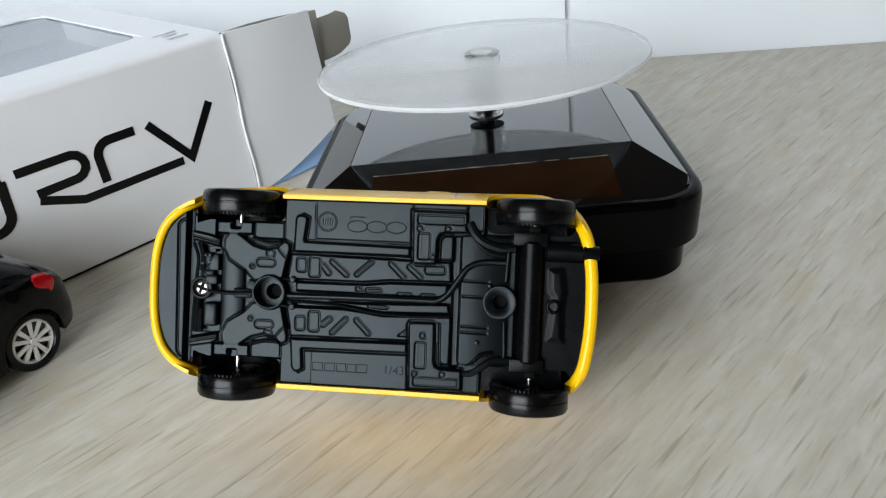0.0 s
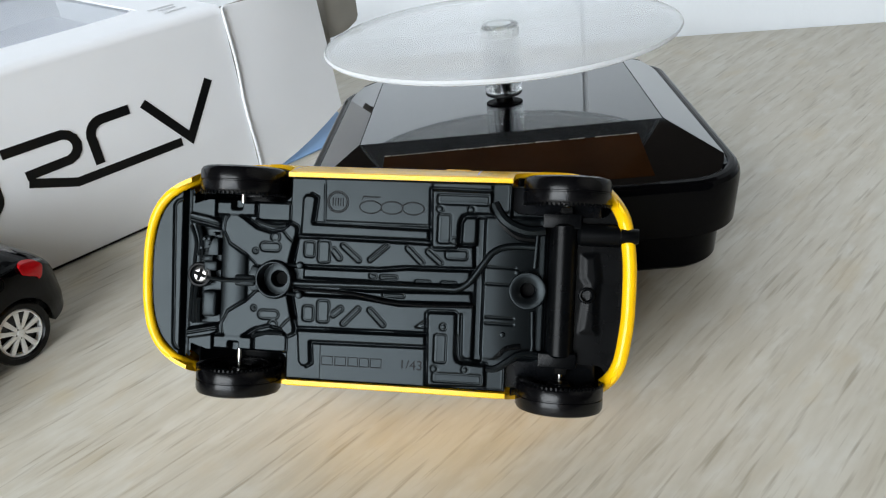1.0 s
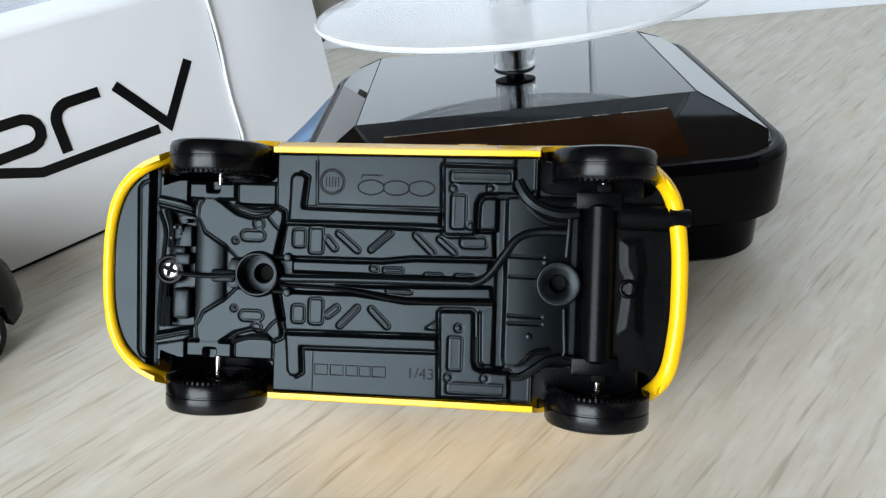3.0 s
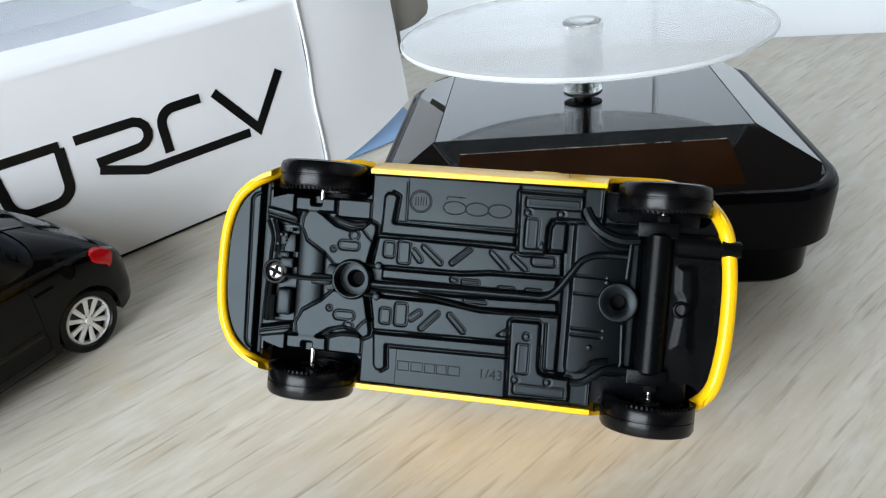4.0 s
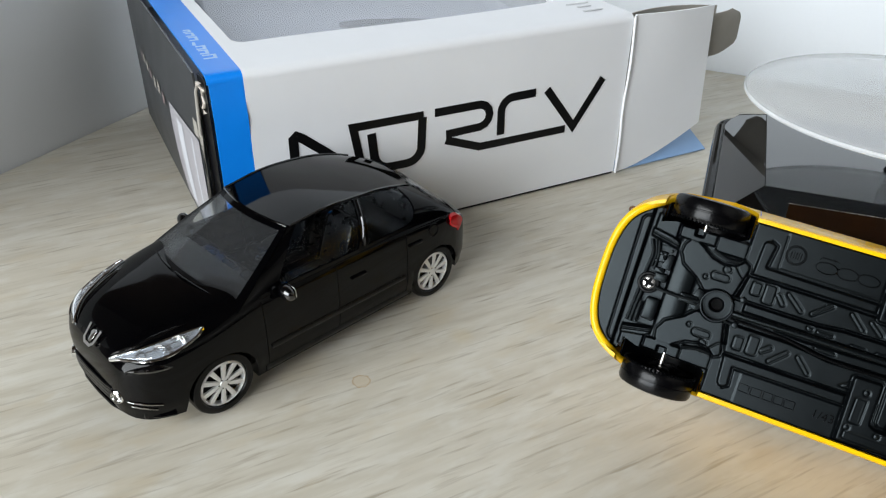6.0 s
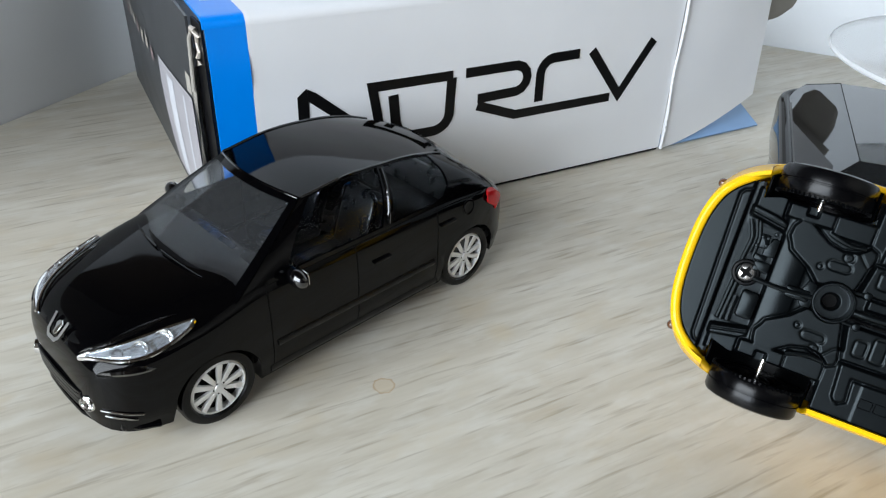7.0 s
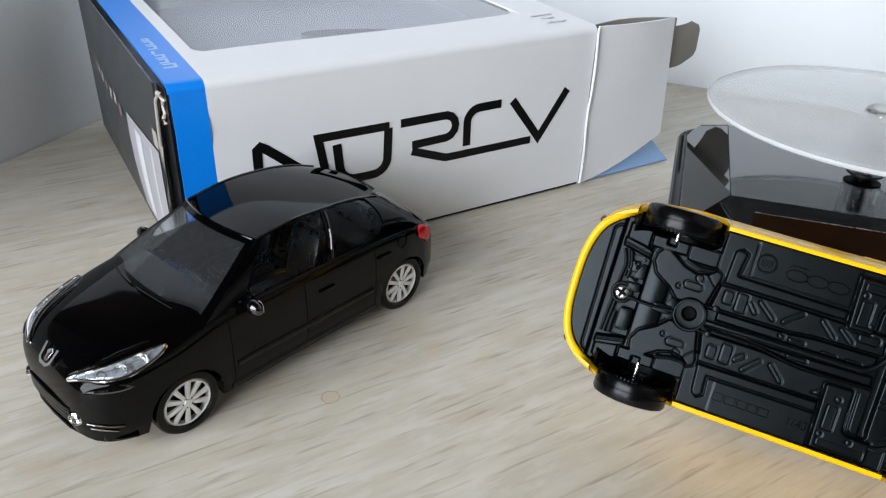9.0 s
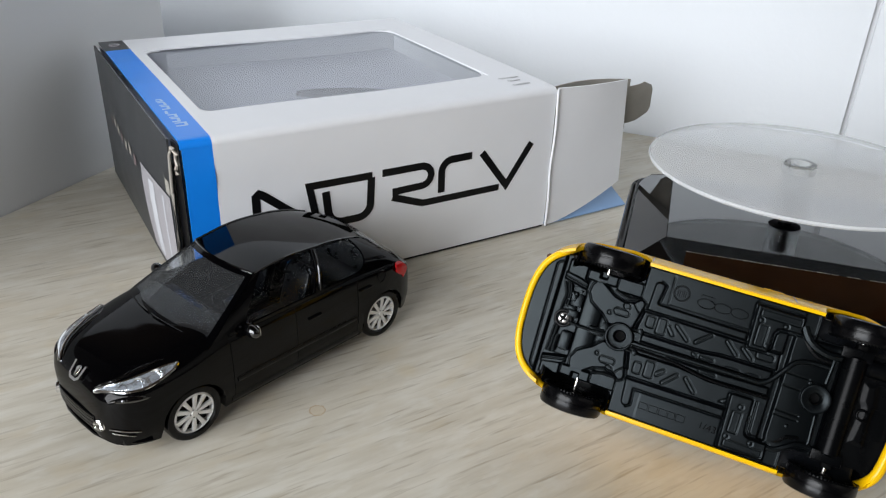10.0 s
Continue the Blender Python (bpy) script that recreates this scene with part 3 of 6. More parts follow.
def cardboard_box():
    b = root("model_car_box", BX, "white window box with black logo and blue stripe, lying open", "box")

    def panel(name, rows, mat, label="", thick=TH, flip=1):
        bm = bmesh.new()
        sheet(bm, rows, thick, flip)
        return part(name, bm, mat, b, label)

    def bulge(x, z):
        return -0.9 * math.sin(math.pi * x / BL) * math.sin(math.pi * z / BH)

    nx, nz = 24, 8
    # printed face: white card with a blue end strip, bowed slightly outwards
    panel("front_panel", [[(9.0 + (BL - 9.0) * i / nx, bulge(9.0 + (BL - 9.0) * i / nx, 0.4 + (BH - 1.2) * j / nz), 1.0 + (BH - 3.2) * j / nz) for i in range(nx + 1)] for j in range(nz + 1)], CARD, "white glossy card face", flip=1)
    # black strip painting the shadow line where the box meets the table
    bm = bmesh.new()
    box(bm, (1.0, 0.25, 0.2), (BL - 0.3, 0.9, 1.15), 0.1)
    part("bottom_shade", bm, BLACK_PRINT, b, "black strip for the shadow line under the card")
    crease = random.Random(3)
    panel("front_stripe", [[(0.8 + 8.2 * i / 4, bulge(0.8 + 8.2 * i / 4, 52 * j / 10) - (0.35 if j in (8,) else 0) + crease.uniform(-0.08, 0.08) * (i in (1, 2, 3)), 1.0 + (BH - 3.2) * j / 10) for i in range(5)] for j in range(11)], BLUE, "blue printed end strip with a crease")
    # rounded top edge and the top with its window opening
    def top_piece(name, x0, x1, y0, y1, mat, label=""):
        n = max(2, int((x1 - x0) / 5))
        rows = []
        ys = [y0 + (y1 - y0) * k / 6 for k in range(7)]
        if y0 <= 0.01:
            # rounded fold down to the printed face
            for k in range(7):
                a = math.pi / 2 * k / 7
                rows.append([(x0 + (x1 - x0) * i / n, 2.2 - 2.2 * math.cos(a) + bulge(x0 + (x1 - x0) * i / n, BH - 2.2) * math.cos(a), BH - 2.2 + 2.2 * math.sin(a)) for i in range(n + 1)])
            ys = [2.2, 4.0] + [4.0 + (y1 - 4.0) * k / 4 for k in range(1, 5)]
        for y in ys:
            rows.append([(x0 + (x1 - x0) * i / n, y, BH + 0.5 * math.sin((x0 + (x1 - x0) * i / n) * 0.06) * math.sin(math.pi * y / BD)) for i in range(n + 1)])
        panel(name, rows, mat, label)
    W0, W1, D0, D1 = 12.6, 113.2, 21.8, 101.0
    top_piece("top_strip", 9.0, BL, 0.0, D0, CARD)
    top_piece("top_strip", 9.0, BL, D1, BD, CARD)
    top_piece("top_strip", 9.0, W0, D0, D1, CARD)
    top_piece("top_strip", W1, BL, D0, D1, CARD)
    top_piece("top_stripe", 0.4, 9.0, 0.0, 106.0, BLUE, "blue printed stripe")
    top_piece("top_corner", 0.4, 9.0, 106.0, BD, DARK_PRINT, "charcoal printed corner")
    for cx, cy, sx, sy in ((W0, D0, 1, 1), (W1, D0, -1, 1), (W0, D1, 1, -1), (W1, D1, -1, -1)):
        bm = bmesh.new()
        q = [(cx - 0.3 * sx, cy - 0.3 * sy)] + [(cx + sx * 6.0 * (1 - math.sin(a)), cy + sy * 6.0 * (1 - math.cos(a))) for a in (math.pi / 2 * k / 8 for k in range(9))]
        prism(bm, q if sx * sy > 0 else q[::-1], BH - 0.62, BH - 0.1)
        part("window_corner", bm, CARD, b)
    bm = bmesh.new()
    sheet(bm, [[(W0 - 2 + (W1 - W0 + 4) * i / 8, D0 - 2 + (D1 - D0 + 4) * j / 8, BH - 0.75 - 0.5 * math.sin(math.pi * i / 8) * math.sin(math.pi * j / 8)) for i in range(9)] for j in range(9)])
    f = part("window_film", bm, BOX_FILM, b, "clear plastic window film")
    f.visible_shadow = False
    # bottom, back and inner tray
    panel("bottom_panel", [[(x, y, 0.35 + TH) for x in (2.0, 60, BL - 1)] for y in (2.5, 60, BD)], CARD_IN)
    panel("back_panel", [[(x, BD, z) for x in (0.5, 60, BL)] for z in (BH - 0.4, 26, 0.4)], CARD)
    panel("inner_tray", [[(x, y, 40.0 + 0.6 * math.sin(x * 0.05)) for x in (2, 20, 40, 60, 80, 100, 124)] for y in (2, 30, 60, 90, 119)], CARD_TRAY, "pale inner card")
    # tray stays whole: a dark oval on it paints the shaded cut
    bm = bmesh.new()
    prism(bm, [(74.5 + 17.5 * math.cos(a) * 0.93 + 5.0 * math.sin(a) * 0.37, 60.5 - 17.5 * math.cos(a) * 0.37 + 5.0 * math.sin(a) * 0.93) for a in (2 * math.pi * k / 40 for k in range(40))], 40.2, 41.2)
    part("tray_slot", bm, SLOT, b, "dark oval for the shaded cut in the inner card")
    # end face: black corner strip, raised edge of the tucked end flap, charcoal flap
    panel("corner_strip", [[(0.1 - 0.5 * j / 3, 0.8 + 6.2 * j / 3, z) for j in range(4)] for z in (BH - 1.2, 40, 26, 13, 0.5)], BLACK_PRINT, "glossy black card edge", flip=1)
    panel("end_flap", [[(-1.6 - 2.2 * math.sin(math.pi * k / 8) * math.sin(math.pi * j / 6), 6.6 + (BD - 7.4) * k / 8, BH - 0.9 - (BH - 1.4) * j / 6) for k in range(9)] for j in range(7)], DARK_PRINT, "charcoal printed end flap")
    bm = bmesh.new()
    tube(bm, [(-1.7, 6.4, 0.6), (-2.0, 6.3, 18), (-1.9, 6.3, 36), (-1.3, 6.2, 47.5), (-0.6, 5.6, 49.4)], 0.5)
    part("flap_edge", bm, CARD_IN, b, "pale worn cut edge of the flap")
    bm = bmesh.new()
    tube(bm, [(-0.9, 5.9, 48.6), (-1.0, 4.6, 50.0), (-0.6, 3.2, 49.8), (-0.3, 2.6, 48.6), (-0.4, 3.4, 47.2), (-0.3, 2.8, 45.4), (-0.5, 3.6, 44.0), (-0.4, 3.0, 42.6)], 0.7, 7, lambda k: 0.55 + 0.45 * math.sin(17 * k) ** 2)
    part("foil_tear", bm, SILVER_EDGE, b, "torn silvery corner of the card")

    def on_end(y, z, lift=0.25):
        k, j = (y - 6.6) / (BD - 7.4), (BH - 0.9 - z) / (BH - 1.4)
        return (-1.6 - 2.2 * math.sin(math.pi * k) * math.sin(math.pi * j) - lift, y, z)

    bm = bmesh.new()
    sheet(bm, [[on_end(10 + 32 * k / 6, z0 + (z1 - z0) * j / 4) for k in range(7)] for j in range(5) for z0, z1 in ((4.0, 33.0),)])
    part("printed_label", bm, PALE_PRINT, b, "white label printed on the end flap")
    for y0, w in ((17.0, 1.6), (27.5, 6.0)):
        bm = bmesh.new()
        sheet(bm, [[on_end(y0 + w * k / 2, 6.0 + 25.0 * j / 4, 0.32) for k in range(3)] for j in range(5)])
        part("label_bar", bm, CARD_TRAY, b)
    rnd = random.Random(8)
    for k in range(7):
        y, z = 48 + k * 6.5, 31 + rnd.uniform(-3, 3)
        bm = bmesh.new()
        sheet(bm, [[on_end(y + 3.2 * i / 2, z + rnd.uniform(2.0, 4.5) * j / 2, 0.3) for i in range(3)] for j in range(3)])
        part("printed_mark", bm, CARD_IN if k % 3 else FAINT_PRINT, b)
    bm = bmesh.new()
    sheet(bm, [[on_end(9 + 4 * i / 3, 34 + 4.5 * j / 3, 0.3) for i in range(4)] for j in range(4)])
    part("printed_mark", bm, CARD_IN, b)
    # open end: front dust flap, inner lid flap with tab, bottom flap on the table
    rows = []
    for j in range(9):
        v = j / 8
        row = []
        for i in range(9):
            u = i / 8
            x = BL + 0.6 + (32.5 + 2.8 * (1 - v)) * u
            zb = 0.5 + 11.0 * u**1.6
            zt = BH - 0.3 - 1.0 * u
            row.append((x, -0.2 + 1.3 * u - 1.2 * math.sin(math.pi * u) * v, zb + (zt - zb) * v))
        rows.append(row)
    panel("dust_flap", rows, CARD, "white side flap folded outwards")
    panel("lid_flap", [[(BL - 1 + 41.5 * u, 3.0 + 7.0 * math.sin(math.pi * u * 0.8), z0 + (BH - 1.2 - 2.4 * u - z0) * v) for u in (0, 0.2, 0.4, 0.6, 0.8, 1.0)] for v in (0, 0.5, 1) for z0 in (25.0,)], CARD_IN, "grey inside of the lid flap")
    rows = []
    for j in range(9):
        v = j / 8
        w = 15.5 * (1 - max(0.0, abs(v - 0.5) * 2 - 0.55) ** 2 * 1.6)
        rows.append([(BL + 40.5 + w * u, 7.2 + 3.0 * u * u, 32.0 + 14.4 * v) for u in (0, 0.3, 0.6, 0.85, 1.0)])
    panel("tuck_tab", rows, CARD_IN, "grey rounded tuck tab")
    panel("bottom_flap", [[(BL + 1 + 40 * u, 0.5 + (2.5 + 15 * u) * v, 0.75 + 7.0 * v * u + 1.2 * v) for u in (0, 0.25, 0.5, 0.75, 1)] for v in (0, 0.5, 1)], FLAP_BLUE, "dull blue printed bottom flap")
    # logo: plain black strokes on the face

    def mark(pts, w=2.5):
        bm = bmesh.new()
        stroke(bm, pts, w, 0.0, 0.12)
        for v in bm.verts:
            x, z, t = v.co
            v.co = (x, bulge(x, z) - 0.02 - t, z)
        part("logo_stroke", bm, BLACK_PRINT, b, "")

    o = 19.0
    mark([(o + 0.5, 20.0), (o + 0.6, 33.2), (o + 1.6, 34.0), (o + 3.0, 33.2), (o + 13.5, 24.4)])
    mark([(o + 18.6, 23.0), (o + 16.9, 33.6), (o + 37.5, 33.6)], 2.3)
    mark([(o + 22.0, 31.0), (o + 22.6, 24.0)] + arc(o + 27.0, 24.6, 4.4, 190, 270, 5, 4.4) + arc(o + 32.2, 24.6, 4.6, 270, 350, 5, 4.4) + [(o + 37.2, 33.0)])
    mark([(o + 41.0, 33.6), (o + 53.0, 33.6)] + arc(o + 55.0, 30.2, 3.6, 80, -80, 6, 3.4) + [(o + 44.5, 26.6)], 2.4)
    mark([(o + 44.5, 24.8), (o + 55.6, 20.6), (o + 86.0, 20.4)], 2.4)
    mark([(o + 74.2, 34.0), (o + 66.5, 34.0)] + arc(o + 66.5, 30.0, 4.0, 100, 175, 5, 4.0) + [(o + 62.6, 23.0)])
    mark([(o + 78.2, 34.2), (o + 89.0, 20.6), (o + 98.7, 34.6)])
    # raised paper edge along the fold of the open end
    bm = bmesh.new()
    rnd = random.Random(5)
    tube(bm, [(BL + 0.2 + 0.2 * math.sin(k * 0.41), -0.7 - 0.15 * math.sin(k * 0.35), 0.8 + 51.4 * k / 28) for k in range(29)], 0.42, 10)
    part("fold_edge", bm, CARD, b, "worn white fold edge")
    # product line and small print on the top
    for k in range(7):
        y, lean = 13.0 + 4.1 * k, 0.5
        w, h = ((3.4, 2.4), (2.4, 2.6), (2.6, 2.2), (0.8, 1.8), (2.4, 2.6), (2.4, 2.6), (2.2, 1.6))[k]
        bm = bmesh.new()
        stroke(bm, [(2.4 + lean, y), (2.4 + w, y - 0.2), (2.4 + w + 0.2, y + h), (2.6 + lean, y + h + 0.1)], 0.85, BH + 0.02, BH + 0.12)
        part("printed_bar", bm, PALE_BLUE, b)
    bm = bmesh.new()
    lathe(bm, [(1.3, BH + 0.05), (1.3, BH + 0.4), (2.0, BH + 0.4), (2.0, BH + 0.05)], 24, Matrix.Translation((4.8, 113.5, 0)))
    part("printed_ring", bm, PALE_PRINT, b)
    for x, y, w in ((116, 8, 7), (117, 12.5, 5), (115.5, 16, 8)):
        bm = bmesh.new()
        prism(bm, rounded(w / 2, 0.45, 0.3, 3, x + w / 2 - 2, y), BH + 0.3, BH + 0.42)
        part("printed_bar", bm, FAINT_GREY, b)


cardboard_box()


# ---- toy cars: shared shapes ----
def skin(c):
    """Half body surface: at length x and girth t (0 sill edge, 1 centre line) the half width y and the height z."""
    def S(x, t):
        top, w, low0 = spline(c["top"], x), spline(c["wid"], x), spline(c["low"], x)
        low = low0
        for xa, ra, za in c["arches"]:
            if abs(x - xa) < ra:
                low = max(low, za + math.sqrt(ra * ra - (x - xa) ** 2))
        zs = low0 + (top - low0) * c["shoulder"]
        low = min(low, zs - 0.3)
        if t < 0.5:
            z = low + (zs - low) * t / 0.5
            q = (z - low0) / max(zs - low0, 0.01)
            bump = c["crease"][1] * math.exp(-(((q - c["crease"][0]) / 0.10) ** 2)) * min(1.0, w / 15)
            return w * (1 - c["tuck"] * (1 - q) ** 2 - c["tumble"] * q**2) + bump, z
        a = min((t - 0.5) * math.pi, math.pi / 2)
        k = min(1.0, max(0.0, (x - 17) / 14))
        e1, e2 = c["e1"] + (c["nose_e"][0] - c["e1"]) * k, c["e2"] + (c["nose_e"][1] - c["e2"]) * k
        return w * (1 - c["tumble"]) * max(math.cos(a), 0.0) ** e1, zs + (top - zs) * math.sin(a) ** e2

    return S


def stations(c):
    x0, x1 = min(p[0] for p in c["wid"]), max(p[0] for p in c["wid"])
    xs = {x0, x1}
    n = 92
    xs |= {x0 + (x1 - x0) * k / n for k in range(n + 1)}
    for d in (0.1, 0.25, 0.45, 0.7, 1.3, 2.0):
        xs |= {x0 + d, x1 - d}
    for xa, ra, _ in c["arches"]:
        xs |= {xa + ra * s * f for s in (-1, 1) for f in (0.999, 0.985, 0.96, 0.92, 0.86)}
    return sorted(xs)


def body_shell(c, S, lip):
    """Painted lower body, open under the cabin, with a turned-in lip along its lower edge."""
    bm = bmesh.new()
    xs = stations(c)
    ts = [k / 22 for k in range(12)] + [0.5 + 0.5 * (k / 16) for k in range(1, 17)]
    hole = c["hole"]
    for side in (1, -1):
        rows = []
        for x in xs:
            y0, z0 = S(x, 0.0)
            row = [bm.verts.new((x, side * max(y0 - lip, 0.2), z0 + 0.9)), bm.verts.new((x, side * max(y0 - lip, 0.2), z0 + 0.05))]
            row += [bm.verts.new((x, side * S(x, t)[0], S(x, t)[1])) for t in ts]
            rows.append(row)
        for i in range(len(xs) - 1):
            for j in range(len(rows[0]) - 1):
                if j >= 2 and hole[0] < (xs[i] + xs[i + 1]) / 2 < hole[1] and ts[j - 2] >= hole[2]:
                    continue
                bm.faces.new((rows[i][j], rows[i + 1][j], rows[i + 1][j + 1], rows[i][j + 1]))
    bmesh.ops.remove_doubles(bm, verts=bm.verts, dist=0.02)
    return bm


def patch(S, x0, x1, ta, tb, side, lift, nx=14, nt=5):
    """A piece lying on the body between two girth curves ta(x) and tb(x)."""
    bm = bmesh.new()
    rows = []
    for k in range(nx + 1):
        x = x0 + (x1 - x0) * k / nx
        a, b2 = ta(x), tb(x)
        row = []
        for j in range(nt + 1):
            t = a + (b2 - a) * j / nt
            y, z = S(x, t)
            y2, z2 = S(x, min(t + 0.01, 1.0))
            n = Vector((0, z2 - z, y - y2))
            n = n.normalized() if n.length > 1e-6 else Vector((0, 0, 1))
            e = lift * min(1.0, 4 * min(j, nt - j) / nt + 0.35)
            row.append((x, side * (y + n.y * e), z + n.z * e))
        rows.append(row)
    sheet(bm, rows, 0.25, side)
    return bm


def edge_tube(S, x0, x1, tf, side, lift, r, n=16, taper=False):
    """A thin bead lying along a girth curve of the body."""
    bm = bmesh.new()
    pts = []
    for k in range(n + 1):
        x = x0 + (x1 - x0) * k / n
        y, z = S(x, tf(x))
        pts.append((x + 0.3 * lift, side * (y + lift), z + 0.6 * lift))
    tube(bm, pts, r, 8, (lambda k: max(0.05, math.sin(math.pi * k) ** 0.6)) if taper else None)
    return bm


def cabin(c, S):
    """Functions for the side glass area and the roof edges."""
    g = c["cabin"]

    def side_point(u, v, side, inset=0.0):
        xb = g["belt"][0] + (g["belt"][1] - g["belt"][0]) * u
        yb, zb = S(xb, c["hole"][2])
        xt = g["rail"][0] + (g["rail"][1] - g["rail"][0]) * u
        yt, zt = spline(g["rail_y"], xt), spline(g["rail_z"], xt)
        k = g["curve"] * math.sin(math.pi * v) * min(1.0, 0.15 + 6 * u)
        vv = v**0.94 if v > 0 else v
        return Vector((xb + (xt - xb) * vv, side * (yb - 0.15 + (yt - yb + 0.15) * v + k - inset), zb - 0.1 + (zt - zb + 0.1) * vv + 0.3 * k))

    return side_point


def add_cabin(c, S, car, paint, glass):
    P = cabin(c, S)
    g = c["cabin"]

    def piece(name, side, u0, u1, v0, v1, mat, inset=0.0, thick=0.5, label="", nu=10, nv=8):
        """u0 and u1: the ends, either fixed or as (below, above) with a rounded lower corner."""
        def end(u, v):
            return u[0] + (u[1] - u[0]) * min(1.0, max(0.0, (v - 0.06) / 0.9)) ** 0.45 if isinstance(u, tuple) else u

        bm = bmesh.new()
        rows = []
        for j in range(nv + 1):
            v = v0 + (v1 - v0) * j / nv
            rows.append([P(end(u0, v) + (end(u1, v) - end(u0, v)) * i / nu, v, side, inset) for i in range(nu + 1)])
        sheet(bm, rows, thick, side)
        return part(name, bm, mat, car, label)

    for side in (1, -1):
        for name, u0, u1 in g["pillars"]:
            piece(name, side, u0, u1, 0.06, 0.96, paint, nv=14)
        piece("window_ledge", side, 0, 1, -0.02, 0.07, paint, nu=24, nv=3)
        piece("roof_rail", side, 0, 1, 0.95, 1.0, paint, nu=24, nv=3)
        for u0, u1 in g["panes"]:
            piece("side_window", side, u0, u1, 0.07, 0.95, glass, 0.25, 0.2, nv=14)

    def cross(u, v, s, bow, crown):
        e = P(u, v, 1)
        return Vector((e.x + bow * (1 - s * s), e.y * s, e.z + crown * (1 - s * s)))

    def span(name, u, v0, v1, bow, crown, mat, s0=1.0, down=0.0, label="", sa=-1.0, sb=1.0):
        bm = bmesh.new()
        nu, nv = 16, 8
        rows = []
        for j in range(nv + 1):
            v = v0 + (v1 - v0) * j / nv
            rows.append([cross(u, v, s0 * (sa + (sb - sa) * i / nu), bow[0] + (bow[1] - bow[0]) * v, crown[0] + (crown[1] - crown[0]) * v) - Vector((0, 0, down)) for i in range(nu + 1)])
        sheet(bm, rows, 0.25, -1)
        return part(name, bm, mat, car, label)

    w = g["screen"]
    span("windscreen", 0.0, 0.0, 0.955, g["bow_f"], g["crown_f"], SCREEN, w, 0.0)
    for side in (1, -1):
        span("screen_pillar", 0.0, 0.0, 0.985, g["bow_f"], g["crown_f"], paint, sa=side * w, sb=side * 1.0, down=-0.05)
    span("screen_header", 0.0, 0.90, 0.985, g["bow_f"], g["crown_f"], paint, w, -0.08)
    span("cowl", 0.0, -0.02, 0.09, g["bow_f"], g["crown_f"], TRIM, w, -0.08)
    span("rear_window", 1.0, 0.06, 0.93, g["bow_r"], g["crown_r"], glass, 0.93, 0.0)
    # roof between the rails
    bm = bmesh.new()
    rows = []
    for i in range(25):
        u = i / 24
        rows.append([cross(u, 0.985, 2 * j / 16 - 1, (g["bow_f"][1] * max(0, 1 - 3 * u) + g["bow_r"][1] * max(0, 3 * u - 2)), g["crown_f"][1] + g["roof_rise"] * math.sin(math.pi * u)) for j in range(17)])
    sheet(bm, rows, 0.6, 1)
    part("roof", bm, paint, car)
    return P, cross


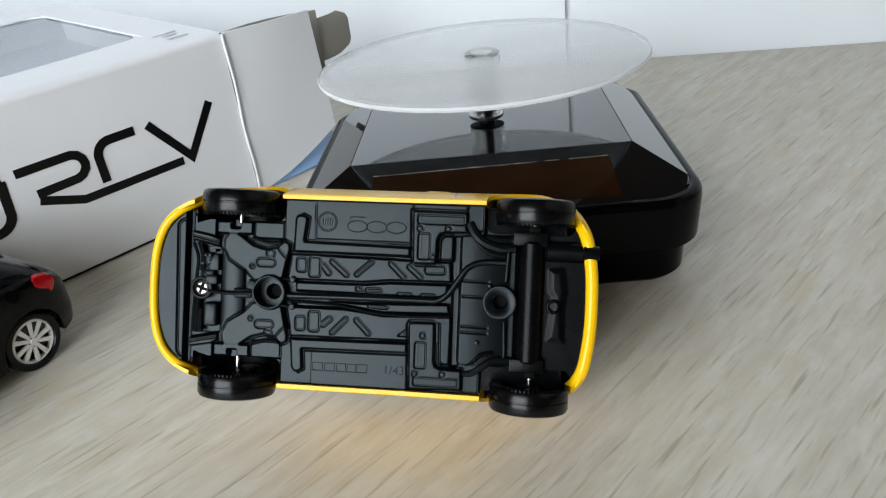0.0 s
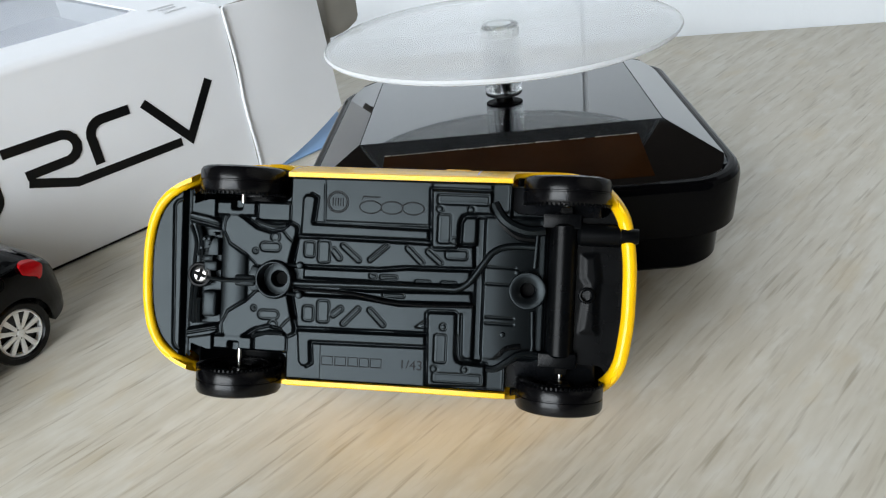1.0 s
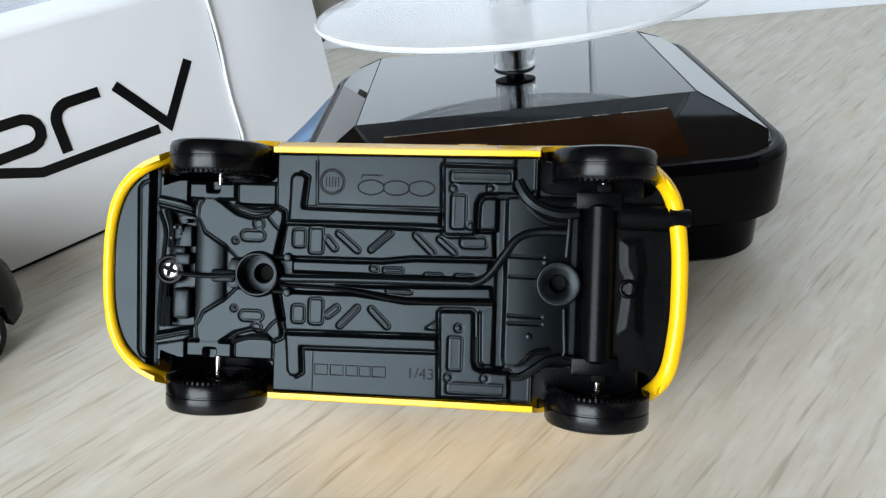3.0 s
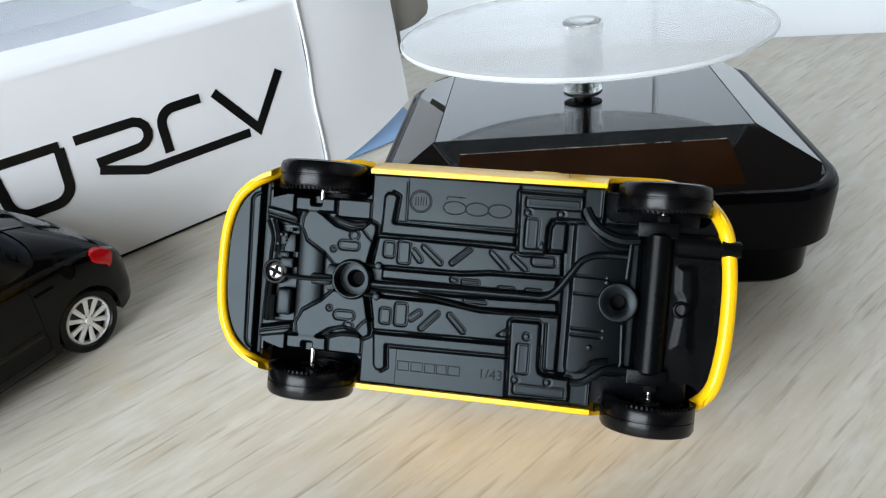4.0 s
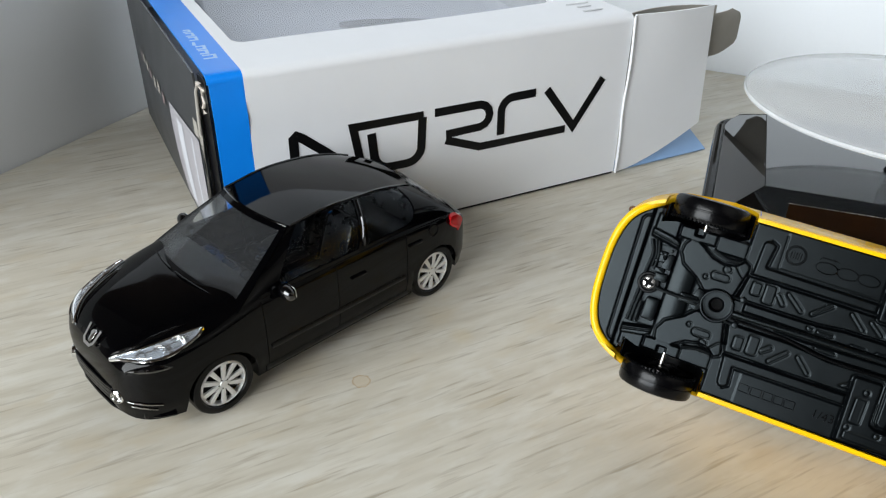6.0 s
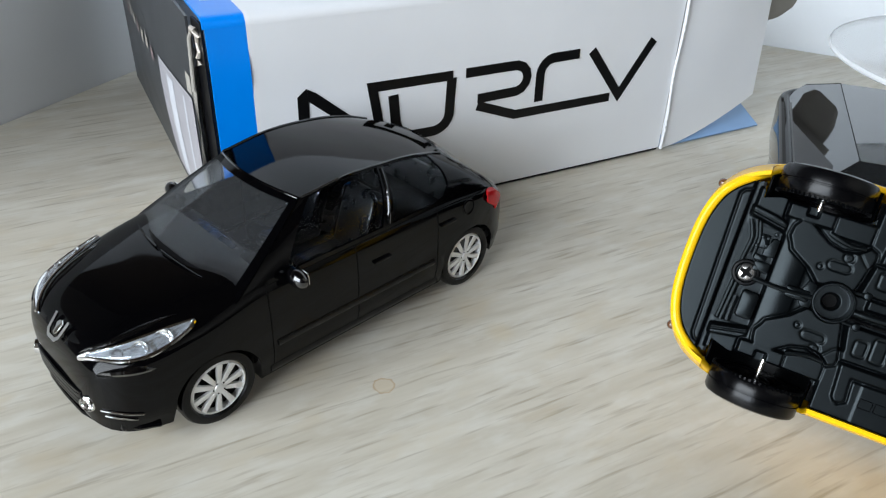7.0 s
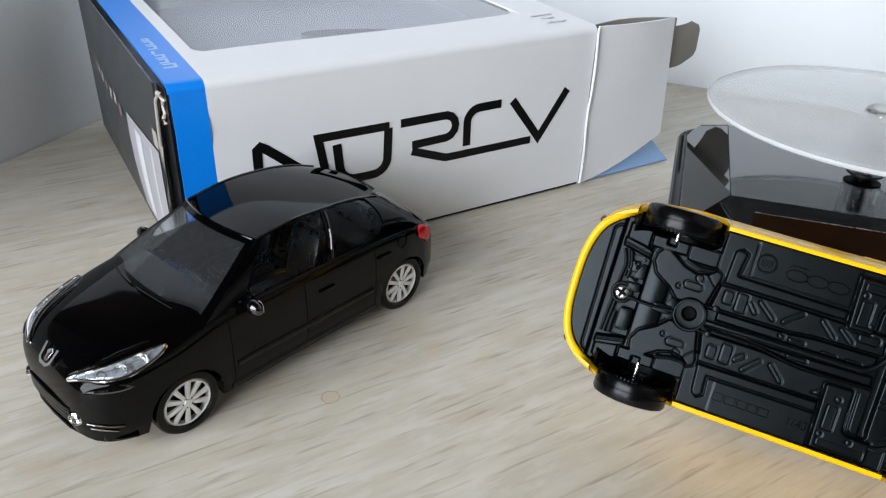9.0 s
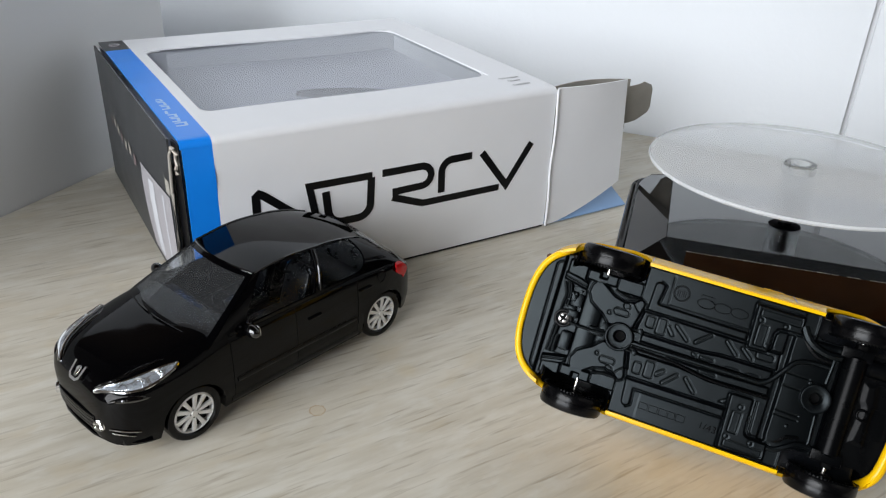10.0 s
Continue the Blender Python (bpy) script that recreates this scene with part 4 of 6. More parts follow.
def wheel(car, x, y, side, r, w, spokes, rim_mat, z=None, teeth=False):
    """A toy wheel whose outer face is at y; tyre with shoulders and a groove, and a spoked rim or a plain dish."""
    m = Matrix.Translation((x, y, r if z is None else z)) @ Matrix.Rotation(radians(-90 * side), 4, "X")
    wh = new("wheel")
    wh.empty_display_size = 0.005
    wh.parent = car
    bm = bmesh.new()
    ri = r * 0.73
    lathe(bm, [(ri, -0.5), (ri + 0.3, -0.1), (r - 0.9, 0.0), (r - 0.3, -0.25), (r, -0.8), (r, -w * 0.48), (r - 0.16, -w * 0.5), (r - 0.16, -w * 0.54), (r, -w * 0.56), (r, -w + 0.7), (r - 0.3, -w + 0.2), (r - 0.9, -w), (ri, -w), (ri, -0.5)], 56, m)
    part("tyre", bm, RUBBER, wh)
    if spokes:
        bm = bmesh.new()
        lathe(bm, [(ri + 0.02, -0.55), (ri - 0.35, -0.25), (ri - 0.5, -0.35), (ri - 0.55, -1.6)], 56, m)
        part("rim", bm, rim_mat, wh)
        bm = bmesh.new()
        lathe(bm, [(0.01, -1.7), (ri - 0.5, -1.7)], 40, m)
        part("brake_backing", bm, TRIM, wh)
        for k in range(spokes):
            a = 2 * math.pi * (k // 2 * 2 + (0.92 if k % 2 else 0.0)) / spokes + 0.2
            bm = bmesh.new()
            prism(bm, [(0.75, -0.36), (ri - 0.3, -0.58), (ri - 0.3, 0.58), (0.75, 0.36)], -1.0, -0.42, m @ Matrix.Rotation(a, 4, "Z"), 0.1)
            part("spoke", bm, rim_mat, wh)
        bm = bmesh.new()
        lathe(bm, [(0.01, -0.2), (0.75, -0.22), (0.9, -0.45), (1.35, -0.45), (1.5, -0.9)], 24, m)
        part("hub_cap", bm, rim_mat, wh)
        for k in range(5):
            a = 2 * math.pi * k / 5
            bm = bmesh.new()
            lathe(bm, [(0.0, -0.36), (0.16, -0.36), (0.16, -0.5)], 8, m @ Matrix.Translation((1.1 * math.cos(a), 1.1 * math.sin(a), 0)))
            part("bolt", bm, TRIM, wh)
    else:
        bm = bmesh.new()
        lathe(bm, [(0.01, -0.6), (ri, -0.6)], 40, m)
        part("outer_dish", bm, rim_mat, wh)
        bm = bmesh.new()
        lathe(bm, [(ri, -w + 0.25), (ri - 0.7, -w + 0.3), (ri - 1.0, -w + 1.3), (2.2, -w + 1.4), (1.9, -w + 0.3), (1.0, -w + 0.1), (0.01, -w + 0.1)], 40, m)
        part("inner_dish", bm, CHASSIS_DARK, wh)
    if teeth:
        bm = bmesh.new()
        for k in range(60):
            a = 2 * math.pi * k / 60
            box(bm, (r - 0.4, -0.13, -w - 0.02), (r + 0.02, 0.13, -w + 0.36), 0, m @ Matrix.Rotation(a, 4, "Z"))
        part("tread_teeth", bm, CHASSIS_DARK, wh)
    return wh


# ---- black hatchback ----
BLACK_SHAPE = dict(
    top=[(48.9, 11.0), (48.6, 13.6), (47.9, 16.6), (46.8, 18.6), (45, 19.8), (42, 20.9), (38, 22.0), (32, 23.4), (26, 24.7), (20, 25.6), (0, 25.6), (-20, 25.8), (-33, 24.6), (-38, 22.6), (-41.6, 20.0), (-43.8, 17.0), (-45.2, 12.6)],
    wid=[(48.9, 5.5), (48.55, 9.0), (47.8, 11.8), (46.4, 14.2), (44, 16.3), (40.5, 18.0), (36, 19.1), (29, 19.75), (18, 19.5), (0, 19.6), (-18, 19.8), (-29, 19.95), (-36, 19.3), (-40.5, 17.8), (-43, 15.8), (-44.6, 13.2), (-45.2, 9.5)],
    low=[(48.9, 7.9), (48.4, 6.2), (47, 5.2), (44, 4.7), (38, 4.6), (20, 4.5), (-20, 4.6), (-38, 4.8), (-43, 5.6), (-45.2, 7.5)],
    arches=[(30.2, 7.85, 7.2), (-29.6, 7.85, 7.2)], shoulder=0.76, tuck=0.075, tumble=0.035, e1=0.48, e2=0.78, nose_e=(0.66, 0.84), crease=(0.30, 0.22), hole=(-38.0, 19.0, 0.62),
    cabin=dict(belt=(25.0, -39.4), rail=(7.0, -27.5), rail_y=[(7.0, 12.1), (-10, 12.5), (-20, 12.1), (-27.5, 11.2)], rail_z=[(7.0, 32.9), (-4, 34.0), (-14, 33.3), (-22, 31.8), (-27.5, 29.9)], curve=1.25, screen=0.90,
               pillars=[("front_pillar", 0.0, (0.17, 0.06)), ("middle_pillar", 0.485, 0.525), ("rear_pillar", (0.70, 0.86), 1.0)], panes=[((0.17, 0.06), 0.485), (0.525, (0.70, 0.86))],
               bow_f=(3.4, 2.0), crown_f=(1.6, 0.35), bow_r=(-3.0, -2.2), crown_r=(0.4, 0.9), roof_rise=0.1))


def black_hatchback():
    car = root("black_toy_hatchback", pose(-0.1240, 0.1131, 0, 0, 0, 251.2), "glossy black toy hatchback with silver wheels, standing on the table", "toy car", "toy cars on the table")
    c = BLACK_SHAPE
    S = skin(c)
    part("body", body_shell(c, S, 2.2), CAR_BLACK, car, angle=40)
    P, cross = add_cabin(c, S, car, CAR_BLACK, CAR_GLASS)
    for x in (30.2, -29.6):
        for side in (1, -1):
            wheel(car, x, side * 18.3, side, 7.15, 4.8, 10, ALLOY)
    # underbody and wheel housings
    bm = bmesh.new()
    box(bm, (-43, -14.5, 4.6), (46, 14.5, 8.5), 1.0)
    part("underbody", bm, TRIM, car)
    bm = bmesh.new()
    box(bm, (-38.5, -17.6, 8.4), (19.5, 17.6, 12.0), 0.8)
    part("cabin_floor", bm, SEAT, car)
    for x in (30.2, -29.6):
        bm = bmesh.new()
        box(bm, (x - 9.6, -13.0, 6), (x + 9.6, 13.0, 17.5), 1.5)
        part("wheel_housing", bm, TRIM, car)
    # dashboard, steering wheel and seats
    bm = bmesh.new()
    prism(bm, [(12, 12), (13, 20.5), (15.5, 22.4), (19.0, 22.9), (21.5, 22.9), (22, 12)], -15.5, 15.5, Matrix(((1, 0, 0, 0), (0, 0, 1, 0), (0, 1, 0, 0), (0, 0, 0, 1))), 0.6)
    part("dashboard", bm, SEAT, car)
    bm = bmesh.new()
    ring = [(3.6 * math.cos(a), 3.6 * math.sin(a), 0) for a in (2 * math.pi * k / 24 for k in range(25))]
    tube(bm, ring, 0.4, 8)
    box(bm, (-3.4, -0.4, -0.4), (3.4, 0.4, 0.2), 0.15)
    bmesh.ops.transform(bm, matrix=Matrix.Translation((10.5, 8.0, 21.6)) @ Matrix.Rotation(radians(-62), 4, "Y"), verts=bm.verts)
    part("steering_wheel", bm, TRIM, car)
    for y in (8.2, -8.2):
        seat = new("seat")
        seat.parent = car
        bm = bmesh.new()
        box(bm, (-8, y - 5.4, 11.5), (4.5, y + 5.4, 15.5), 1.4, segs=3)
        part("cushion", bm, SEAT, seat)
        bm = bmesh.new()
        box(bm, (-1.6, y - 5.2, 0), (1.6, y + 5.2, 13.5), 1.5, Matrix.Translation((-6.5, 0, 14)) @ Matrix.Rotation(radians(-20), 4, "Y"), 3)
        part("backrest", bm, SEAT, seat)
        bm = bmesh.new()
        box(bm, (-0.9, y - 2.8, 14.2), (0.9, y + 2.8, 17.6), 0.8, Matrix.Translation((-6.5, 0, 14)) @ Matrix.Rotation(radians(-20), 4, "Y"), 3)
        part("headrest", bm, SEAT, seat)
        # glossy tubes added so that the backrest edges show highlights
        for dy in (-4.7, 4.7):
            bm = bmesh.new()
            tube(bm, [Matrix.Translation((-6.5, 0, 14)) @ Matrix.Rotation(radians(-20), 4, "Y") @ Vector((1.25, y + dy * k, h)) for k, h in ((1.0, 1.5), (1.06, 5), (1.02, 9), (0.92, 12.2), (0.6, 13.2))], 0.5, 8)
            part("glint_tube", bm, CAR_BEAD, seat)
    bm = bmesh.new()
    box(bm, (-31, -14.5, 11.5), (-19, 14.5, 15.5), 1.5, segs=3)
    box(bm, (-1.7, -14.2, 0), (1.7, 14.2, 9), 1.4, Matrix.Translation((-30, 0, 13.5)) @ Matrix.Rotation(radians(-20), 4, "Y"), 3)
    part("rear_bench", bm, SEAT, car)
    for side in (1, -1):
        # headlight: bright reflector under a clear lens, with a bulb
        lo = lambda x: spline([(31.6, 0.69), (33, 0.652), (36, 0.622), (39.5, 0.61), (43, 0.645), (46.0, 0.755), (47.6, 0.835)], x)
        hi = lambda x: spline([(31.6, 0.70), (35, 0.735), (39, 0.765), (43, 0.79), (46.0, 0.825), (47.6, 0.848)], x)
        hl = part("headlight", patch(S, 31.7, 47.4, lo, hi, side, 0.16, 20, 6), LAMP_IN, car, "clear headlight with silver reflector")
        part("lens", patch(S, 32.0, 47.1, lambda x: lo(x) + 0.004, lambda x: hi(x) - 0.004, side, 0.55), LENS, hl)
        for x, rr2 in ((37.0, 1.5), (40.6, 1.35), (43.4, 0.9)):
            t = (lo(x) + hi(x)) / 2
            y, z = S(x, t)
            bm = bmesh.new()
            lathe(bm, [(0.01, -0.15), (rr2 * 0.4, -0.12), (rr2 * 0.8, 0.1), (rr2, 0.32), (rr2 * 1.05, 0.1)], 20, Matrix.Translation((x, side * y, z)) @ Matrix.Rotation(radians(-32 * side), 4, "X") @ Matrix.Rotation(radians(38), 4, "Y"))
            part("bulb_bowl", bm, CHROME if x < 42 else TRIM, hl)
        part("lens_border", edge_tube(S, 31.9, 47.3, lambda x: lo(x) + 0.012, side, 0.35, 0.36), CHROME, hl, "bright lamp border")
        part("lens_border", edge_tube(S, 31.9, 47.3, hi, side, 0.3, 0.26), CHROME, hl)
        part("reflector_strip", patch(S, 34.5, 42.5, lambda x: lo(x) + (hi(x) - lo(x)) * 0.60, lambda x: lo(x) + (hi(x) - lo(x)) * 0.72, side, 0.4, 10, 2), CHROME, hl)
        part("reflector_strip", patch(S, 38.6, 39.3, lambda x: lo(x) + (hi(x) - lo(x)) * 0.12, lambda x: lo(x) + (hi(x) - lo(x)) * 0.7, side, 0.4, 2, 4), CHROME, hl)
        # rounded creases of the wing above the lamp and of the bumper below it
        part("wing_crease", edge_tube(S, 33.5, 47.0, lambda x: hi(x) + 0.018 + 0.003 * (47.6 - x), side, 0.0, 0.55, 20, True), CAR_BEAD, car)
        part("bumper_crease", edge_tube(S, 39.5, 46.8, lambda x: 0.535 + 0.02 * (x - 42.2), side, -0.1, 0.75, 16, True), CAR_BEAD, car)
        # bumper: slots under the fog lamp, crease above it
        part("bumper_slot", edge_tube(S, 47.5, 42.6, lambda x: 0.225 - 0.012 * (47.5 - x), side, 0.12, 0.17), CHROME, car, "thin bright bumper slot edge")
        part("bumper_slot", edge_tube(S, 47.2, 43.6, lambda x: 0.175 - 0.012 * (47.5 - x), side, 0.12, 0.14), CHROME, car)
        # fuel cap
        y, z = S(-28.4, 0.50)
        bm = bmesh.new()
        lathe(bm, [(0.01, 0.1), (1.25, 0.12), (1.35, -0.1), (1.5, -0.1), (1.6, 0.14), (1.75, 0.0), (1.8, -0.4)], 28, Matrix.Translation((-28.4, side * y, z)) @ Matrix.Rotation(radians(-84 * side), 4, "X"))
        part("fuel_cap", bm, CAR_BLACK, car)
        # tail light, rounded at both ends
        round_off = lambda x: max(0.0, 1 - abs((x + 36.8) / 2.85) ** 2.4) ** 0.5
        tl = part("tail_light", patch(S, -39.6, -34.0, lambda x: 0.53 - 0.12 * round_off(x), lambda x: 0.53 + 0.11 * round_off(x), side, 0.7, 20), RED, car, "red tail light")
        part("clear_band", patch(S, -41.0, -37.4, lambda x: 0.60, lambda x: 0.64, side, 0.3), LENS, tl)
        # door moulding, sill strip, handles, side repeater
        part("door_moulding", patch(S, -19.0, 18.6, lambda x: 0.185, lambda x: 0.225, side, 0.35, 24, 3), TRIM, car)
        part("sill_strip", patch(S, -20.2, 20.2, lambda x: 0.012, lambda x: 0.06, side, 0.25, 24, 3), TRIM, car)
        for x in (-5.2, -22.5):
            y, z = S(x, 0.42)
            bm = bmesh.new()
            box(bm, (x - 2.1, side * (y + 0.1) - 0.35, z - 0.3), (x + 2.1, side * (y + 0.1) + 0.4 * side + 0.1, z + 0.3), 0.25)
            part("door_handle", bm, CAR_BLACK, car)
        for x in (19.6, 0.6, -19.8):
            part("door_seam", patch(S, x - 0.11, x + 0.11, lambda q: 0.03, lambda q: 0.60, side, 0.03, 1, 20), BLACK_HOLE, car)
        # mirror
        e = Vector((14.6, side * 18.2, 22.6))
        mir = Matrix.Translation((e.x - 0.2, e.y + side * 2.3, e.z + 1.0))
        bm = bmesh.new()
        bmesh.ops.create_icosphere(bm, subdivisions=3, radius=1.0)
        for v in bm.verts:
            v.co = Vector((v.co.x * 1.7 if v.co.x > 0 else v.co.x * 0.7, v.co.y * 2.5, v.co.z * 1.75))
        bmesh.ops.transform(bm, matrix=mir, verts=bm.verts)
        box(bm, (e.x - 0.6, min(e.y, e.y + side * 1.6), e.z - 0.7), (e.x + 0.7, max(e.y, e.y + side * 1.6), e.z + 0.3), 0.25)
        mo = part("mirror", bm, CAR_BEAD, car)
        bm = bmesh.new()
        prism(bm, rounded(1.9, 1.25, 0.7, 4), 0, 0.12, mir @ Matrix.Translation((-0.66, 0.1 * side, 0.1)) @ Matrix.Rotation(radians(-90), 4, "Y") @ Matrix.Rotation(radians(90), 4, "Z"))
        part("mirror_glass", bm, CHROME, mo)
        # fog lamp
        m = Matrix.Translation((48.55, side * 9.9, 10.0)) @ Matrix.Rotation(radians(35 * side), 4, "Z") @ Matrix.Rotation(radians(84), 4, "Y")
        bm = bmesh.new()
        lathe(bm, [(1.45, -0.8), (1.4, 0.1), (1.15, 0.3), (1.0, 0.0), (0.9, -0.3), (0.45, -0.1), (0.01, 0.05)], 24, m)
        part("fog_lamp", bm, CHROME, car, "small round chrome fog lamp")
        # wiper
        bm = bmesh.new()
        tube(bm, [cross(0.0, 0.045, -0.75 + 0.62 * k / 6 + (0.72 if side == 1 else 0.0), 3.4, 1.7) + Vector((0.3, 0, 0.45)) for k in range(7)], 0.22, 6)
        part("wiper", bm, CAR_BLACK, car)
    # nose: lower grille with slats, bumper lip, badge, rear plate shape
    bm = bmesh.new()
    sheet(bm, [[(spline([(0, 48.95), (6, 48.75), (10, 47.9), (12.4, 46.6)], abs(y)) + 0.12, y, z) for y in (-8.2, -7, -5, -3, 0, 3, 5, 7, 8.2)] for z in (8.2, 9.4, 10.6, 11.6)], 0.3, -1)
    gr = part("grille", bm, TRIM, car, "wide black lower grille")
    for z in (8.8, 9.9, 11.0):
        bm = bmesh.new()
        tube(bm, [(spline([(0, 49.0), (6, 48.8), (10, 47.95), (12.4, 46.65)], abs(y)) + 0.2, y, z) for y in (-8.0, -7, -5, -2.5, 0, 2.5, 5, 7, 8.0)], 0.22, 6)
        part("slat", bm, CAR_BLACK, gr)
    bm = bmesh.new()
    tube(bm, [(spline([(0, 48.5), (6, 48.3), (10, 47.3), (13, 45.6), (15.5, 43.2), (17, 40.5)], abs(y)), y, 5.5) for y in (-17, -15.5, -13, -10, -6, -3, 0, 3, 6, 10, 13, 15.5, 17)], 0.55, 8)
    part("bumper_lip", bm, CAR_BLACK, car)
    nm = Matrix.Translation((46.95, 0, 18.75)) @ Matrix.Rotation(radians(46), 4, "Y")
    bm = bmesh.new()
    stroke(bm, [(-1.9, 2.15), (1.0, 1.85), (1.75, 1.05), (1.75, -1.05), (1.0, -1.85), (-1.9, -2.15)], 0.62, 0.0, 0.35, nm)
    bd = part("badge", bm, CHROME, car, "chrome shield badge on the nose")
    bm = bmesh.new()
    prism(bm, [(-1.4, 0.2), (-0.9, 0.9), (0.2, 0.75), (1.2, 0.1), (0.9, -0.5), (0.1, -0.3), (-0.6, -0.8), (-1.2, -0.4)], 0.0, 0.3, nm, 0.08)
    part("badge_centre", bm, CHROME, bd)
    # glossy beads: roof front edge, gutters, window pillars
    bm = bmesh.new()
    tube(bm, [cross(0.0, 0.97, -0.98 + 1.96 * k / 20, 2.0, 0.35) + Vector((0, 0, 0.1)) for k in range(21)], 0.3, 8)
    part("roof_front_bead", bm, CAR_BEAD, car)
    for side in (1, -1):
        bm = bmesh.new()
        tube(bm, [P(k / 24, 0.985, side) + Vector((0, side * 0.1, 0.05)) for k in range(25)], 0.26, 8)
        part("roof_gutter", bm, CAR_BEAD, car)
        for u in (0.505,):
            bm = bmesh.new()
            tube(bm, [P(u, 0.1 + 0.82 * k / 8, side) + Vector((0, side * 0.08, 0)) for k in range(9)], 0.34, 8)
            part("window_bead", bm, CAR_BEAD, car)
    # rear plate shape
    bm = bmesh.new()
    box(bm, (-45.2, -7, 12.5), (-44.7, 7, 16.0), 0.2)
    part("rear_plate", bm, TRIM, car)


black_hatchback()


# ---- yellow city car lying on its side ----
YELLOW_POSE = Matrix(((-0.9963, 0.0714, -0.0481, -0.0101), (-0.0067, 0.4929, 0.8701, 0.1186), (0.0859, 0.8671, -0.4906, 0.02865), (0, 0, 0, 1)))
YELLOW_SHAPE = dict(
    top=[(41.9, 2.4), (41.7, 5.0), (40.9, 8.5), (39, 11.2), (35.5, 13.6), (30, 15.4), (24, 16.8), (18, 17.8), (0, 17.8), (-20, 18.2), (-31, 18.4), (-35, 17.2), (-36.6, 13.5), (-37.4, 8.0), (-37.7, 3.0)],
    wid=[(41.9, 5.0), (41.55, 8.6), (40.7, 11.4), (39.4, 13.8), (37.0, 16.2), (33.6, 17.9), (29, 19.1), (25, 19.5), (18, 19.3), (0, 19.3), (-18, 19.4), (-27, 19.5), (-33, 17.9), (-35.4, 15.4), (-36.8, 12.0), (-37.4, 8.4), (-37.7, 5.0)],
    low=[(41.9, -1.6), (36, -1.8), (-34, -1.8), (-37.7, -1.6)],
    arches=[(25.9, 8.2, 0.0), (-26.9, 8.1, 0.0)], shoulder=0.66, tuck=0.105, tumble=0.03, e1=0.5, e2=0.8, nose_e=(0.6, 0.84), crease=(0.72, 0.25), hole=(-33.5, 15.5, 0.63),
    cabin=dict(belt=(18.5, -34.0), rail=(4.5, -27.0), rail_y=[(4.5, 14.6), (-10, 15.2), (-27, 14.4)], rail_z=[(4.5, 26.0), (-6, 26.9), (-16, 26.9), (-27, 25.4)], curve=0.8, screen=0.94,
               pillars=[("front_pillar", 0.0, 0.04), ("middle_pillar", 0.56, 0.61), ("rear_pillar", 0.84, 1.0)], panes=[(0.04, 0.56), (0.61, 0.84)],
               bow_f=(4.4, 2.4), crown_f=(0.7, 1.1), bow_r=(-3.6, -2.0), crown_r=(0.6, 1.1), roof_rise=0.3))


